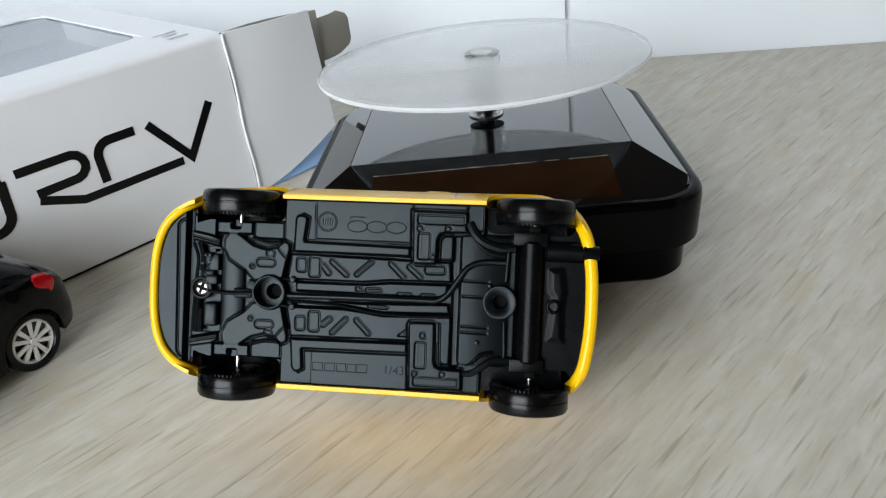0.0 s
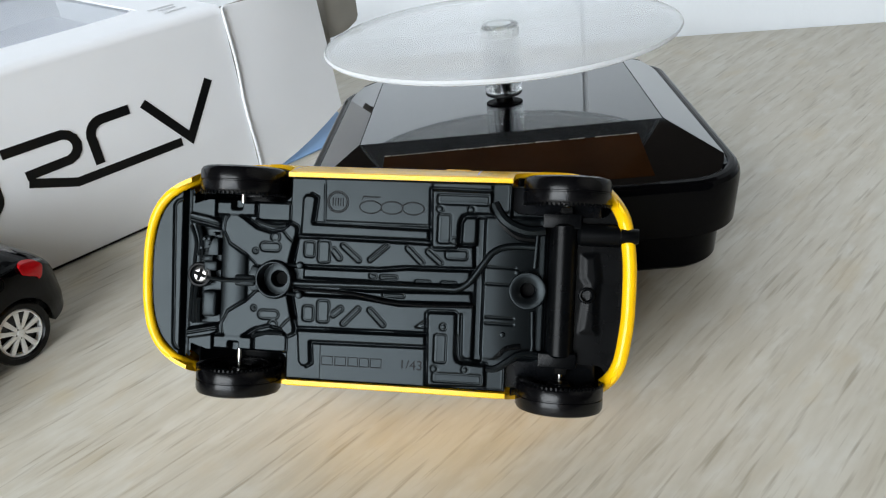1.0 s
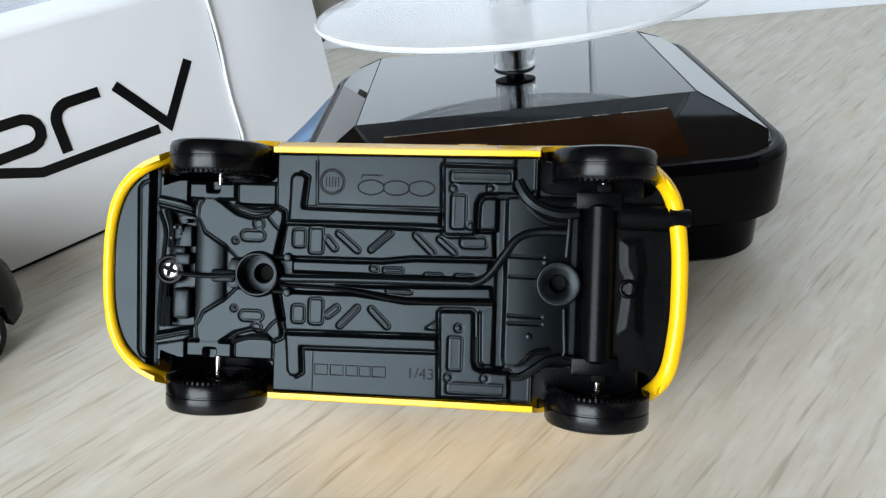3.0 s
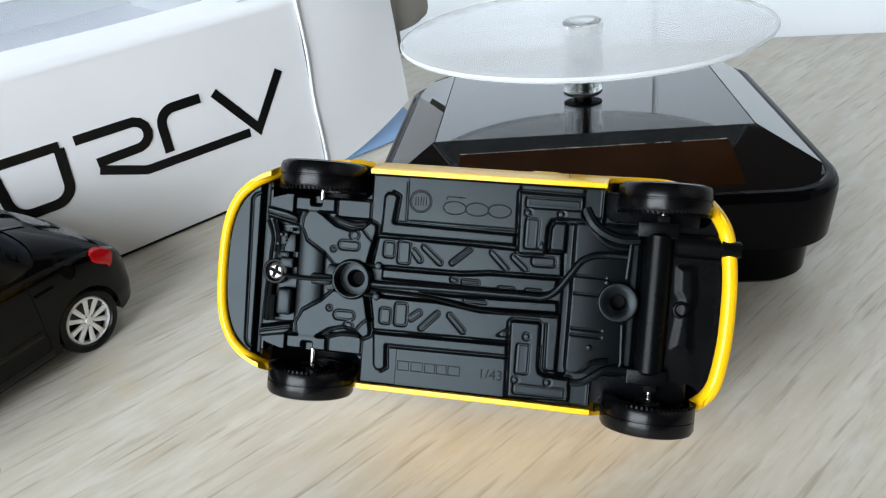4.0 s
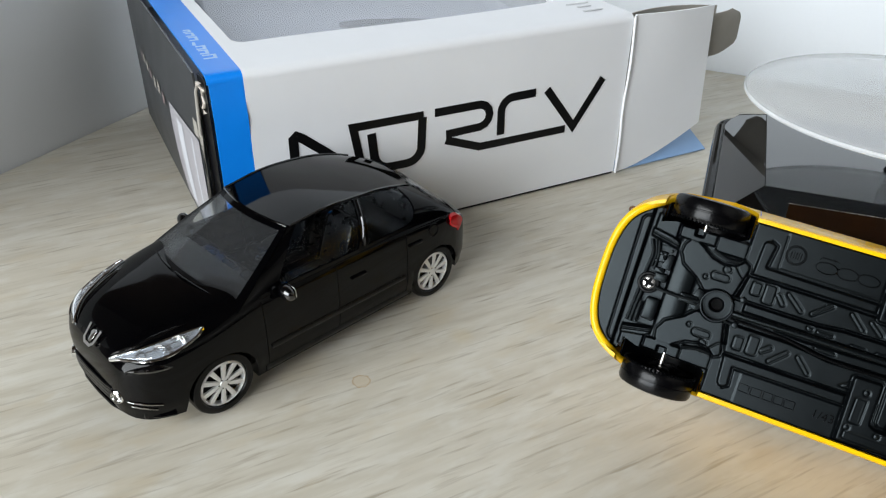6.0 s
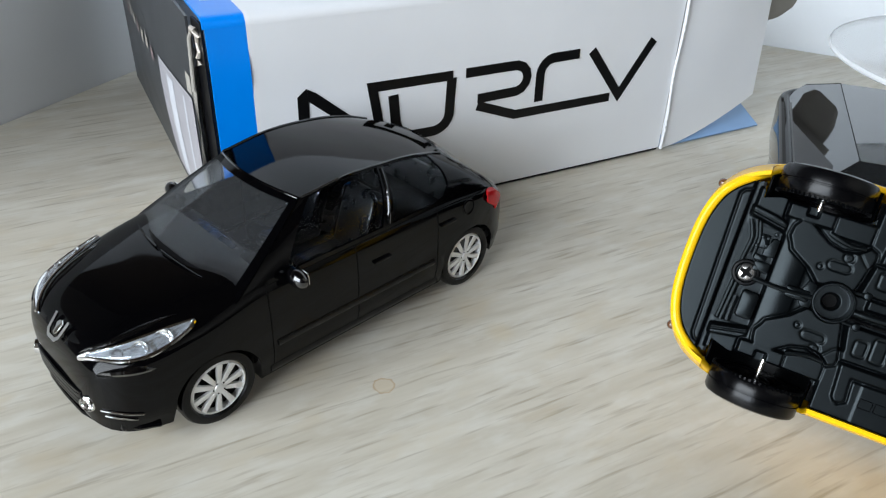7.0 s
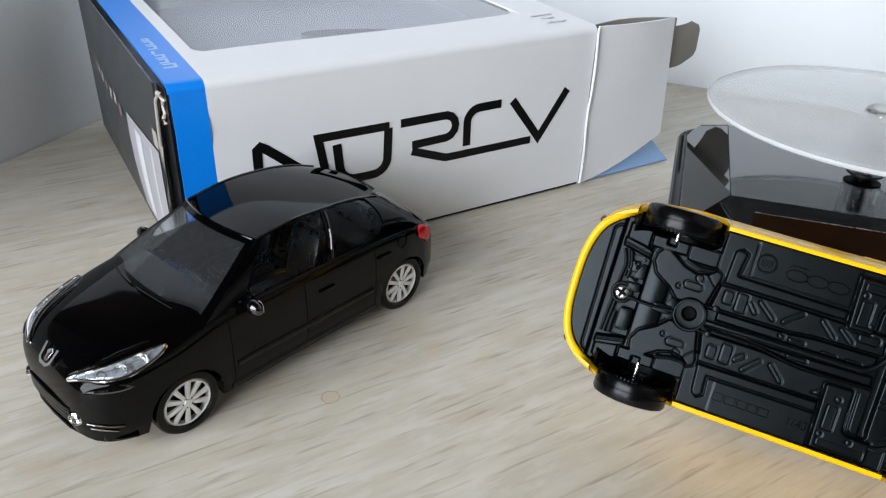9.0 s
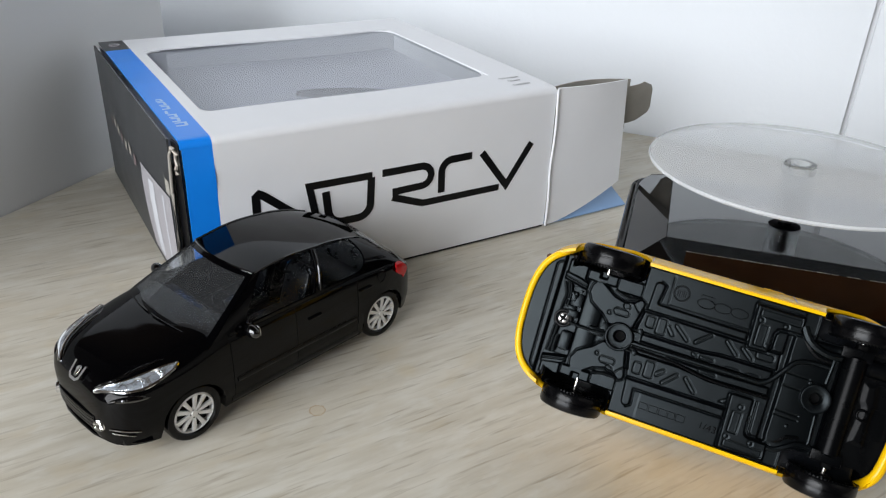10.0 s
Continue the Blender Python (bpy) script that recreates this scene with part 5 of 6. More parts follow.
def yellow_city_car():
    car = root("yellow_toy_city_car", YELLOW_POSE, "yellow toy city car lying on its side, dark underside showing", "toy car", "toy cars on the table")
    c = YELLOW_SHAPE
    S = skin(c)
    part("body", body_shell(c, S, 0.7), YELLOW, car, angle=40)
    P, cross = add_cabin(c, S, car, YELLOW, CAR_GLASS)
    bm = bmesh.new()
    box(bm, (-33, -16.4, 1.5), (16, 16.4, 5.0), 0.8)
    part("cabin_floor", bm, SEAT, car)
    for y in (8, -8):
        bm = bmesh.new()
        box(bm, (-6, y - 5, 5), (4.5, y + 5, 9), 1.2)
        box(bm, (-1.5, y - 5, 0), (1.5, y + 5, 13), 1.3, Matrix.Translation((-5, 0, 7.5)) @ Matrix.Rotation(radians(-18), 4, "Y"))
        part("seat", bm, SEAT, car)
    for side in (1, -1):
        for x, t, r in ((36.4, 0.66, 1.6), (40.2, 0.40, 0.8)):
            y, z = S(x, t)
            bm = bmesh.new()
            bmesh.ops.create_icosphere(bm, subdivisions=3, radius=r)
            bmesh.ops.transform(bm, matrix=Matrix.Translation((x, side * y, z)), verts=bm.verts)
            part("headlight" if r > 1.5 else "fog_lamp", bm, LAMP_IN if r > 1.5 else BROWN_LENS, car)
        bm_ = patch(S, -36.9, -34.3, lambda x: 0.42, lambda x: 0.56, side, 0.4)
        part("tail_light", bm_, RED, car)
        part("sill_strip", patch(S, -17.8, 17.0, lambda x: 0.01, lambda x: 0.07, side, 0.08, 20, 3), YELLOW, car)
        for x in (17.4, -13.0):
            part("door_seam", patch(S, x - 0.1, x + 0.1, lambda q: 0.08, lambda q: 0.6, side, 0.03, 1, 16), TRIM, car)
        y, z = S(-9, 0.40)
        bm = bmesh.new()
        box(bm, (-11.2, side * y - 0.3, z - 0.45), (-6.8, side * y + 0.3 * side, z + 0.45) if side > 0 else (-6.8, side * y + 0.3, z + 0.45), 0.25)
        part("door_handle", bm, YELLOW, car)
    for side in (1, -1):
        bm = bmesh.new()
        tube(bm, [P(0.03 + 0.94 * k / 24, 0.985, side) + Vector((0, side * 0.42, 0.33)) for k in range(25)], 0.42, 8)
        part("roof_gutter", bm, YELLOW, car)

    def rim_line(x_in, x_tip, inset):
        xs = [x_in + (x_tip - x_in) * (1 - (1 - k / 14) ** 2.2) for k in range(15)]
        half_ = [(x - (0.0 if k < 8 else (x_tip - x_in) / abs(x_tip - x_in) * inset * 0.6), max(S(x, 0.0)[0] - inset, 0.0), S(x, 0.0)[1] + 0.45) for k, x in enumerate(xs)]
        line = [Vector(p) for p in half_ + [(x, -y, z) for x, y, z in half_[::-1]]]
        for _ in range(5):
            line = [line[0]] + [(line[k - 1] + 2 * line[k] + line[k + 1]) / 4 for k in range(1, len(line) - 1)] + [line[-1]]
        for _ in range(2):
            mids = [(a + b) / 2 for a, b in zip(line, line[1:])]
            line = [p for pair in zip(line, mids) for p in pair] + [line[-1]]
            line = [line[0]] + [(line[k - 1] + 2 * line[k] + line[k + 1]) / 4 for k in range(1, len(line) - 1)] + [line[-1]]
        return line

    for name, x_in, x_tip, r in (("front_bumper_edge", 32.9, 41.95, 0.76), ("rear_bumper_edge", -32.6, -37.75, 1.1)):
        bm = bmesh.new()
        rim = rim_line(x_in, x_tip, 0.62)
        tube(bm, rim, r, 12)
        for end in (rim[0], rim[-1]):
            bmesh.ops.create_icosphere(bm, subdivisions=2, radius=r, matrix=Matrix.Translation(end))
        part(name, bm, YELLOW, car)
    # wheels: the axles have slid down, so the lower ones stand out further
    for x, y, side in ((25.8, 17.9, 1), (25.6, -19.3, -1), (-27.2, 17.9, 1), (-27.2, -18.9, -1)):
        wheel(car, x, y, side, 6.9, 4.6, 0, CHASSIS_DARK, 0.0, True)
        bm = bmesh.new()
        ya, yb = sorted((side * 12.0, y - side * 3.0))
        lathe(bm, [(0.42, ya), (0.42, yb)], 12, Matrix.Translation((x, 0, 0)) @ Matrix.Rotation(radians(-90), 4, "X"), True, True)
        part("axle_pin", bm, STEEL, car, "bright steel axle pin")

    for x in (25.8, -27.2):
        for side in (1, -1):
            bm = bmesh.new()
            arch = [(x + 7.8 * math.cos(a), 7.8 * math.sin(a) + 0.25) for a in (math.pi * (0.08 + 0.84 * k / 20) for k in range(21))]
            rows = [[(px_, side * (10.5 + f * (S(px_, 0.0)[0] - 11.4)), pz_) for px_, pz_ in arch] for f in (0.0, 0.35, 0.7, 1.0)]
            sheet(bm, rows, 0.3, side)
            part("wheel_housing", bm, CHASSIS_DARK, car)
            bm = bmesh.new()
            sheet(bm, [[(x + 8.0 * math.cos(math.pi * k / 16), side * 11.0, h * 8.0 * math.sin(math.pi * k / 16) + 0.9) for k in range(17)] for h in (0.0, 0.5, 1.0)], 0.3, side)
            part("housing_wall", bm, CHASSIS_DARK, car)

    # -- chassis: a moulded plate with pads, steps and grooves, and separate fittings on it --
    bm = bmesh.new()
    half = [(39.6, 0.0), (39.2, 5.5), (38.0, 9.8), (36.2, 13.0), (34.0, 14.4), (33.8, 11.6), (17.6, 11.6), (17.6, 16.2), (-18.6, 16.2), (-18.6, 11.6), (-34.6, 11.6), (-34.8, 11.0), (-35.8, 8.0), (-36.0, 0.0)]
    prism(bm, half + [(x, -y) for x, y in half[-2:0:-1]], 4.4, 3.2)
    ch = part("chassis", bm, CHASSIS_DARK, car, "dark grey moulded plastic chassis", smooth=False)

    def relief(name, pts, h, base=-0.9, mat=CHASSIS, bevel=0.22):
        bm = bmesh.new()
        prism(bm, pts, base + 1.6, base - h, None, bevel)
        part(name, bm, mat, ch)

    def rect(x0, x1, y0, y1, r=0.4):
        return rounded(abs(x1 - x0) / 2, abs(y1 - y0) / 2, r, 3, (x0 + x1) / 2, (y0 + y1) / 2)

    def ring(name, cx, cy, ro, ri, top, floor, mat=CHASSIS, dish=0.0):
        bm = bmesh.new()
        lathe(bm, [(ro, 0.9), (ro, top + 0.2), (ro - 0.15, top + 0.03), (ro - 0.3, top), (ri + 0.2, top + dish), (ri, top + dish + 0.2), (ri, floor)], 40, Matrix.Translation((cx, cy, 0)))
        return part(name, bm, mat, ch)

    def hose(name, pts, r, mat=CHASSIS, seg=8):
        bm = bmesh.new()
        P3 = [Vector(p) for p in pts]
        fine = []
        for i in range(len(P3) - 1):
            p0, p1, p2, p3 = P3[max(i - 1, 0)], P3[i], P3[i + 1], P3[min(i + 2, len(P3) - 1)]
            for k in range(6):
                t = k / 6
                fine.append(0.5 * ((2 * p1) + (p2 - p0) * t + (2 * p0 - 5 * p1 + 4 * p2 - p3) * t * t + (3 * p1 - p0 - 3 * p2 + p3) * t**3))
        fine.append(P3[-1])
        tube(bm, fine, r, seg)
        part(name, bm, mat, ch)

    # the plate as a height field: H is how far the moulding stands out downwards
    STEP = 0.1
    GX, GY = np.meshgrid(np.arange(-38.2, 41.6, STEP), np.arange(-16.9, 16.95, STEP), indexing="ij")
    H = np.full(GX.shape, -0.4)

    def d_poly(pts):
        """Signed distance to a polygon, negative inside."""
        d, sign = np.full(GX.shape, 1e9), np.ones(GX.shape)
        for i in range(len(pts)):
            (ax, ay), (bx, by) = pts[i], pts[i - 1]
            ex, ey, wx, wy = bx - ax, by - ay, GX - ax, GY - ay
            k = np.clip((wx * ex + wy * ey) / (ex * ex + ey * ey), 0, 1)
            d = np.minimum(d, (wx - ex * k) ** 2 + (wy - ey * k) ** 2)
            c1, c2, c3 = GY >= ay, GY < by, ex * wy > ey * wx
            sign = np.where((c1 & c2 & c3) | (~c1 & ~c2 & ~c3), -sign, sign)
        return sign * np.sqrt(d)

    def d_rect(x0, x1, y0, y1, r=0.4):
        qx, qy = np.abs(GX - (x0 + x1) / 2) - abs(x1 - x0) / 2 + r, np.abs(GY - (y0 + y1) / 2) - abs(y1 - y0) / 2 + r
        return np.hypot(np.maximum(qx, 0), np.maximum(qy, 0)) + np.minimum(np.maximum(qx, qy), 0) - r

    def d_line(pts):
        """Distance to an open line of points."""
        d = np.full(GX.shape, 1e9)
        for (ax, ay), (bx, by) in zip(pts, pts[1:]):
            ex, ey = bx - ax, by - ay
            k = np.clip(((GX - ax) * ex + (GY - ay) * ey) / (ex * ex + ey * ey), 0, 1)
            d = np.minimum(d, np.hypot(GX - ax - ex * k, GY - ay - ey * k))
        return d

    def level(d, h, wall=0.22):
        nonlocal H
        k = np.clip(0.5 - d / wall, 0, 1)
        H = H + (h - H) * k * k * (3 - 2 * k)
        return d

    def groove(d, width=0.3, depth=0.45):
        nonlocal H
        k = np.clip(1.35 - np.abs(d) / width * 2, 0, 1)
        H = H - 0.8 * depth * k * k * (3 - 2 * k)

    def stamp(d, width=0.26, depth=0.28, sink=0.06):
        groove(d, width, depth)
        level(d + 0.2, H - sink, 0.1)

    # sills, floor pans and tunnel between the wheels
    for s in (1, -1):
        level(d_rect(17.5, -18.6, s * 6.6, s * 16.6, 0.3), 0.72)
        level(d_rect(11.7, -5.8, s * 9.6, s * 16.6, 0.1), 0.84, 0.12)
    pan_a = [(15.9, 6.75), (-12.8, 6.4), (-13.0, 2.9), (-2.0, 2.75), (2.5, 2.25), (16.6, 2.2)]
    pan_b = [(16.6, -2.7), (5.8, -2.7), (2.2, -3.1), (-1.0, -3.55), (-13.4, -3.2), (-13.4, -8.0), (-5.7, -7.75), (15.6, -7.95)]
    rib_a = [(15.6, 7.15), (15.4, 13.2), (14.9, 13.8), (13.6, 13.8), (13.1, 13.2), (13.6, 9.3), (-5.6, 9.0), (-5.6, 7.1)]
    rib_b = [(15.7, -8.35), (15.3, -13.6), (14.8, -14.3), (13.7, -14.3), (13.2, -13.6), (13.4, -10.2), (-5.7, -10.0), (-5.7, -8.15)]
    tunnel = d_poly([(17.2, 2.3), (-13.6, 2.9), (-13.6, -3.3), (-1.0, -3.6), (5.8, -2.8), (17.2, -2.7)])
    level(tunnel, -0.1)
    level(d_poly([(15.0, 1.75), (8.0, 1.75), (2.5, 1.8), (-2.0, 2.3), (-12.4, 2.4), (-12.2, 0.5), (-10.4, 0.05), (15.0, 0.2)]), 0.66)
    level(d_poly([(9.0, -1.6), (3.0, -1.6), (-12.6, -1.1), (-12.8, -2.7), (-1.0, -3.0), (4.0, -2.3)]), 0.6)
    d_ribs = np.minimum(d_poly(rib_a), d_poly(rib_b))
    d_pans = np.minimum(d_poly(pan_a), d_poly(pan_b))
    level(d_pans, 0.95)
    level(d_ribs + 0.12, 1.2, 0.3)
    groove(d_line([(15.9, 6.95), (-5.6, 6.85)]), 0.42, 0.6)
    groove(d_line([(15.6, -8.15), (-5.7, -7.95)]), 0.42, 0.6)
    groove(d_line([(14.0, 13.95), (12.95, 13.4), (13.42, 9.16), (-5.6, 8.82)]), 0.4, 0.55)
    groove(d_line([(14.0, -14.4), (13.05, -13.8), (13.3, -10.35), (-5.7, -10.15)]), 0.36, 0.5)
    groove(d_line([(11.75, 15.6), (11.65, 9.55), (-5.6, 9.4)]), 0.2, 0.25)
    groove(d_line([(17.0, 2.0), (2.5, 2.0), (-2.0, 2.55), (-13.0, 2.7)]), 0.4, 0.5)
    for x, y, w, h in ((14.0, 4.9, 0.85, 1.2), (11.6, 4.6, 0.95, 1.75), (13.9, -5.6, 0.85, 1.2), (11.4, -5.15, 0.95, 1.75)):
        stamp(d_rect(x - w, x + w, y - h, y + h, 0.45))
    for a, b2, w in (((10.0, 4.9), (9.0, 3.7), 0.4), ((8.4, 5.7), (5.8, 3.5), 0.36), ((3.9, 3.6), (1.2, 6.0), 0.3), ((-2.3, 5.7), (-4.6, 3.5), 0.36), ((-5.6, 5.3), (-7.6, 3.6), 0.36),
                     ((9.7, -5.6), (8.5, -4.6), 0.4), ((8.0, -7.0), (5.6, -4.5), 0.34), ((3.6, -4.6), (1.4, -6.8), 0.36), ((3.6, 1.0), (3.2, 0.9), 0.36), ((1.9, 0.85), (-0.3, 0.85), 0.3), ((1.4, -2.0), (-1.6, -2.0), 0.28)):
        stamp(d_line([a, b2]) - w)
    stamp(d_rect(-8.4, -11.9, 4.3, 5.7, 0.5))
    stamp(d_poly([(-4.0, -6.9), (-5.9, -6.9), (-5.9, -5.6)]))
    for x in (-4.8, -9.0):
        stamp(d_rect(x - 1.3, x + 1.3, -0.2, 0.55, 0.35))
    # corner pieces and jacking brackets at the rear of the floor
    for s, y0 in ((1, 6.9), (-1, -4.3)):
        level(d_rect(-10.9, -13.1, y0, s * 11.6, 0.6), 0.9)
    groove(d_line([(-11.2, -4.6), (-11.35, -11.2), (-12.0, -11.8), (-13.2, -11.8)]), 0.4, 0.5)
    groove(d_line([(-10.6, 6.6), (-10.75, 10.2), (-11.4, 11.15), (-13.0, 11.2)]), 0.45, 0.6)
    jack_a = [(-5.8, 15.3), (-6.05, 6.2), (-6.4, 5.9), (-10.0, 6.0), (-10.3, 6.4), (-10.4, 10.3), (-10.9, 11.3), (-11.8, 11.6), (-15.8, 11.6), (-15.75, 15.2)]
    jack_b = [(-5.8, -4.7), (-6.1, -16.2), (-15.5, -15.9), (-15.45, -12.4), (-11.7, -12.3), (-10.8, -11.9), (-10.55, -11.0), (-10.45, -4.6), (-10.1, -4.3), (-6.2, -4.35)]
    d_jack = np.minimum(d_poly(jack_a), d_poly(jack_b))
    groove(np.maximum(d_jack - 0.15, 0), 0.5, 0.3)
    level(d_jack + 0.05, 1.5, 0.34)
    for x0, x1, y0, y1 in ((-6.9, -15.0, 13.1, 14.5), (-7.1, -9.0, 6.9, 11.3), (-7.2, -9.0, -12.3, -7.9), (-7.1, -14.8, -15.4, -14.1)):
        stamp(d_rect(x0, x1, y0, y1, 0.25), 0.24, 0.32, 0.12)
    for x, y in ((-7.3, 12.25), (-12.3, 12.3), (-9.7, 7.3), (-8.5, -6.6), (-7.3, -13.4), (-12.2, -13.3)):
        groove(np.hypot(GX - x, GY - y) - 0.5, 0.2, 0.25)
    # slot before the tank, tank and rear floor
    level(d_rect(-13.2, -14.6, -12.0, 11.0, 0.3), -0.3)
    tank = level(d_rect(-14.5, -24.4, -11.4, 11.2, 0.8), 0.85, 0.5)
    H = np.where(tank < 0, H - 0.55 * np.clip((-16.0 - GX) / 6, 0, 1.2) ** 2, H)
    for y in (3.3, 0.6, -4.7, -5.7):
        groove(d_line([(-15.0, y), (-19.5, y - 0.1)]), 0.3, 0.28)
    level(d_rect(-15.4, -18.2, 12.0, 16.4, 0.4), 0.45)
    level(d_rect(-15.4, -18.2, -16.4, -12.6, 0.4), 0.45)
    # front subframe, suspension arms and brackets
    level(d_rect(17.4, 29.6, -12.3, 12.3, 0.5), 0.2)
    for s in (1, -1):
        level(d_rect(17.5, 23.0, s * 9.3, s * 12.3, 0.3), 0.72)
        level(d_rect(30.2, 34.5, s * 9.4, s * 13.2, 0.3), 0.72)
    cross = level(d_rect(24.6, 29.2, -10.4, 10.4, 0.5), 0.95, 0.4)
    H = np.where(cross < 0, H - 0.45 * ((GX - 26.9) / 2.3) ** 2, H)
    arm = [(27.2, 10.7), (25.2, 9.6), (22.9, 8.0), (20.7, 7.4), (18.6, 7.8), (17.3, 9.0), (16.3, 8.5), (16.2, 7.6), (16.7, 5.5), (17.4, 2.2), (22.6, 1.7), (24.5, 3.6), (27.5, 5.5), (27.9, 6.4), (28.5, 7.4), (28.3, 9.0)]
    for s in (1, -1):
        q = [(x, s * y if s > 0 else s * y - 0.5) for x, y in arm]
        d_arm = d_poly(q)
        groove(np.maximum(d_arm - 0.1, 0), 0.5, 0.4)
        level(d_arm, 1.3, 0.24)
        o = 0.0 if s > 0 else -1.05
        stamp(d_line([(21.5, s * 5.05 + o), (19.5, s * 5.05 + o)]) - 0.68)
        stamp(np.hypot(GX - 19.7, GY - s * 6.7 - o) - 0.7)
        groove(np.hypot(GX - 23.0, GY - s * 4.3 - o * 0.8) - 0.4, 0.2, 0.3)
        groove(d_line([(18.5, s * 7.8 + o * 0.5), (17.5, s * 6.6 + o * 0.5), (16.8, s * 6.0 + o * 0.5)]), 0.24, 0.3)
        level(d_rect(23.2, 29.9, s * 10.0, s * 12.2, 0.2), 1.25)
        level(d_rect(25.6, 27.2, s * 11.0, s * 12.6, 0.15), -0.2)
        # ribbed struts of the engine bay
        strut = [(35.6, 10.3), (30.0, 9.3), (29.3, 8.9), (29.3, 7.6), (35.6, 8.9)]
        level(d_poly([(x, s * y if s > 0 else s * y - 0.6) for x, y in strut]), 1.15, 0.3)
        groove(d_line([(35.5, s * 9.6 - (0 if s > 0 else 0.6)), (29.5, s * 8.3 - (0 if s > 0 else 0.6))]), 0.3, 0.4)
        groove(d_line([(35.5, s * 9.95 - (0 if s > 0 else 0.6)), (30.2, s * 8.95 - (0 if s > 0 else 0.6))]), 0.16, 0.2)
    level(d_rect(29.2, 34.8, -8.2, 7.5, 0.3), -0.5)
    level(np.hypot(GX - 19.6, GY + 0.3) - 2.9, -0.9, 0.2)
    level(np.hypot(GX - 19.6, GY + 0.3) - 1.15, -2.9, 0.2)
    level(np.hypot(GX + 21.6, GY + 0.2) - 1.2, -1.1, 0.2)
    # nose pan with its grooved border, and the dark slot behind it
    pan = [(p.x - 0.6, -p.y * 0.975) for p in rim_line(33.4, 41.95, 0.62) if p.x - 0.6 > 35.3]
    nose = level(d_poly([(35.2, pan[0][1])] + pan + [(35.2, pan[-1][1])]), 1.1, 0.3)
    groove(d_line([(35.6, 12.4), (36.7, 12.0), (37.2, 11.3), (37.0, 0.0), (36.8, -11.6), (36.4, -12.4), (35.3, -12.9)]), 0.34, 0.5)
    level(d_rect(34.75, 35.6, -14.5, 14.4, 0.2), -0.5)
    tail = [(p.x + 0.6, -p.y * 0.97) for p in rim_line(-32.6, -37.75, 0.62) if p.x + 0.6 < -30.0]
    tail = d_poly([(-24.0, tail[0][1] * 0.6)] + tail + [(-24.0, tail[-1][1] * 0.6)])
    level(d_poly([(-24.6, -12.0), (-24.6, 12.0), (-40.0, 17.0), (-40.0, -17.0)]), -0.6)

    level(d_poly([(-30.2, 5.6), (-30.3, 2.2), (-31.0, 1.0), (-30.6, -3.0), (-30.2, -6.4), (-32.6, -6.6), (-32.4, -1.0), (-32.8, 2.0), (-32.2, 5.8)]), -0.25, 1.3)
    # moulded edges are slightly rounded
    for _ in range(2):
        H[1:-1] = (H[:-2] + 2 * H[1:-1] + H[2:]) / 4
        H[:, 1:-1] = (H[:, :-2] + 2 * H[:, 1:-1] + H[:, 2:]) / 4

    # cut-outs for the wheels
    cut = np.minimum(np.minimum(d_rect(17.5, 34.5, 12.4, 22.0, 1.8), d_rect(17.5, 34.5, -22.0, -12.4, 1.8)), np.minimum(d_rect(-18.6, -34.4, 11.7, 22.0, 1.8), d_rect(-18.6, -34.4, -22.0, -11.7, 1.8)))
    body = d_poly(half[:6] + [(17.6, 16.7), (-18.6, 16.7), (-36.4, 12.0), (-36.6, 0.0)] + [(x, -y) for x, y in ((-36.4, 12.0), (-18.6, 16.7), (17.6, 16.7))] + [(x, -y) for x, y in half[5:0:-1]])
    cx, cy = (GX[:-1, :-1] + STEP / 2), (GY[:-1, :-1] + STEP / 2)
    inside = ((body[:-1, :-1] < 0) & (cx > -30.0) | (nose[:-1, :-1] < 0.05) | (tail[:-1, :-1] < 0.05)) & (cut[:-1, :-1] > 0.0)
    kind = np.full(cx.shape, 0)
    kind[cx > 16.9] = 1
    kind[cx > 29.25] = 2
    kind[cx > 35.2] = 3
    kind[cx < -13.9] = 4
    kind[cx < -24.5] = 9
    mid = (cx <= 16.9) & (cx >= -13.9)
    kind[mid & (d_pans[:-1, :-1] < 0.1)] = 5
    kind[mid & (tunnel[:-1, :-1] < 0.0) & (d_pans[:-1, :-1] >= 0.1)] = 6
    kind[mid & (d_ribs[:-1, :-1] < 0.1)] = 7
    kind[d_jack[:-1, :-1] < 0.1] = 8
    ids = np.arange(GX.size).reshape(GX.shape)
    quads = np.stack((ids[:-1, :-1], ids[1:, :-1], ids[1:, 1:], ids[:-1, 1:]), -1)
    co = np.stack((GX, GY, -H), -1).reshape(-1, 3) * 0.001
    sides = cy > 0
    for code, name, split in ((0, "sill_panel", True), (1, "front_subframe", False), (2, "engine_bay", False), (3, "nose_pan", False), (4, "rear_pan", False), (5, "floor_pan", True), (6, "tunnel", False), (7, "floor_rib", True), (8, "jack_bracket", True), (9, "rear_floor", False)):
        for upper in ((True, False) if split else (None,)):
            mask = inside & (kind == code)
            if upper is not None:
                mask &= sides == upper
            q = quads[mask]
            used, back = np.unique(q, return_inverse=True)
            me = bpy.data.meshes.new(name)
            me.from_pydata(co[used].tolist(), [], back.reshape(-1, 4)[:, ::-1].tolist())
            me.materials.append(CHASSIS_DARK if code == 9 else CHASSIS)
            me.shade_smooth()
            ob = new(name, me)
            ob.parent = ch

    # engine bay: hoses, tank, brackets and the screw
    hose("hose", [(34.4, 8.0, -0.6), (33.4, 5.4, -0.8), (33.6, 2.5, -0.7), (33.9, -3.0, -0.8), (34.2, -8.0, -0.6)], 0.35)
    hose("hose", [(33.0, 8.0, -0.6), (32.3, 5.4, -0.8), (32.4, 2.6, -0.7)], 0.3)
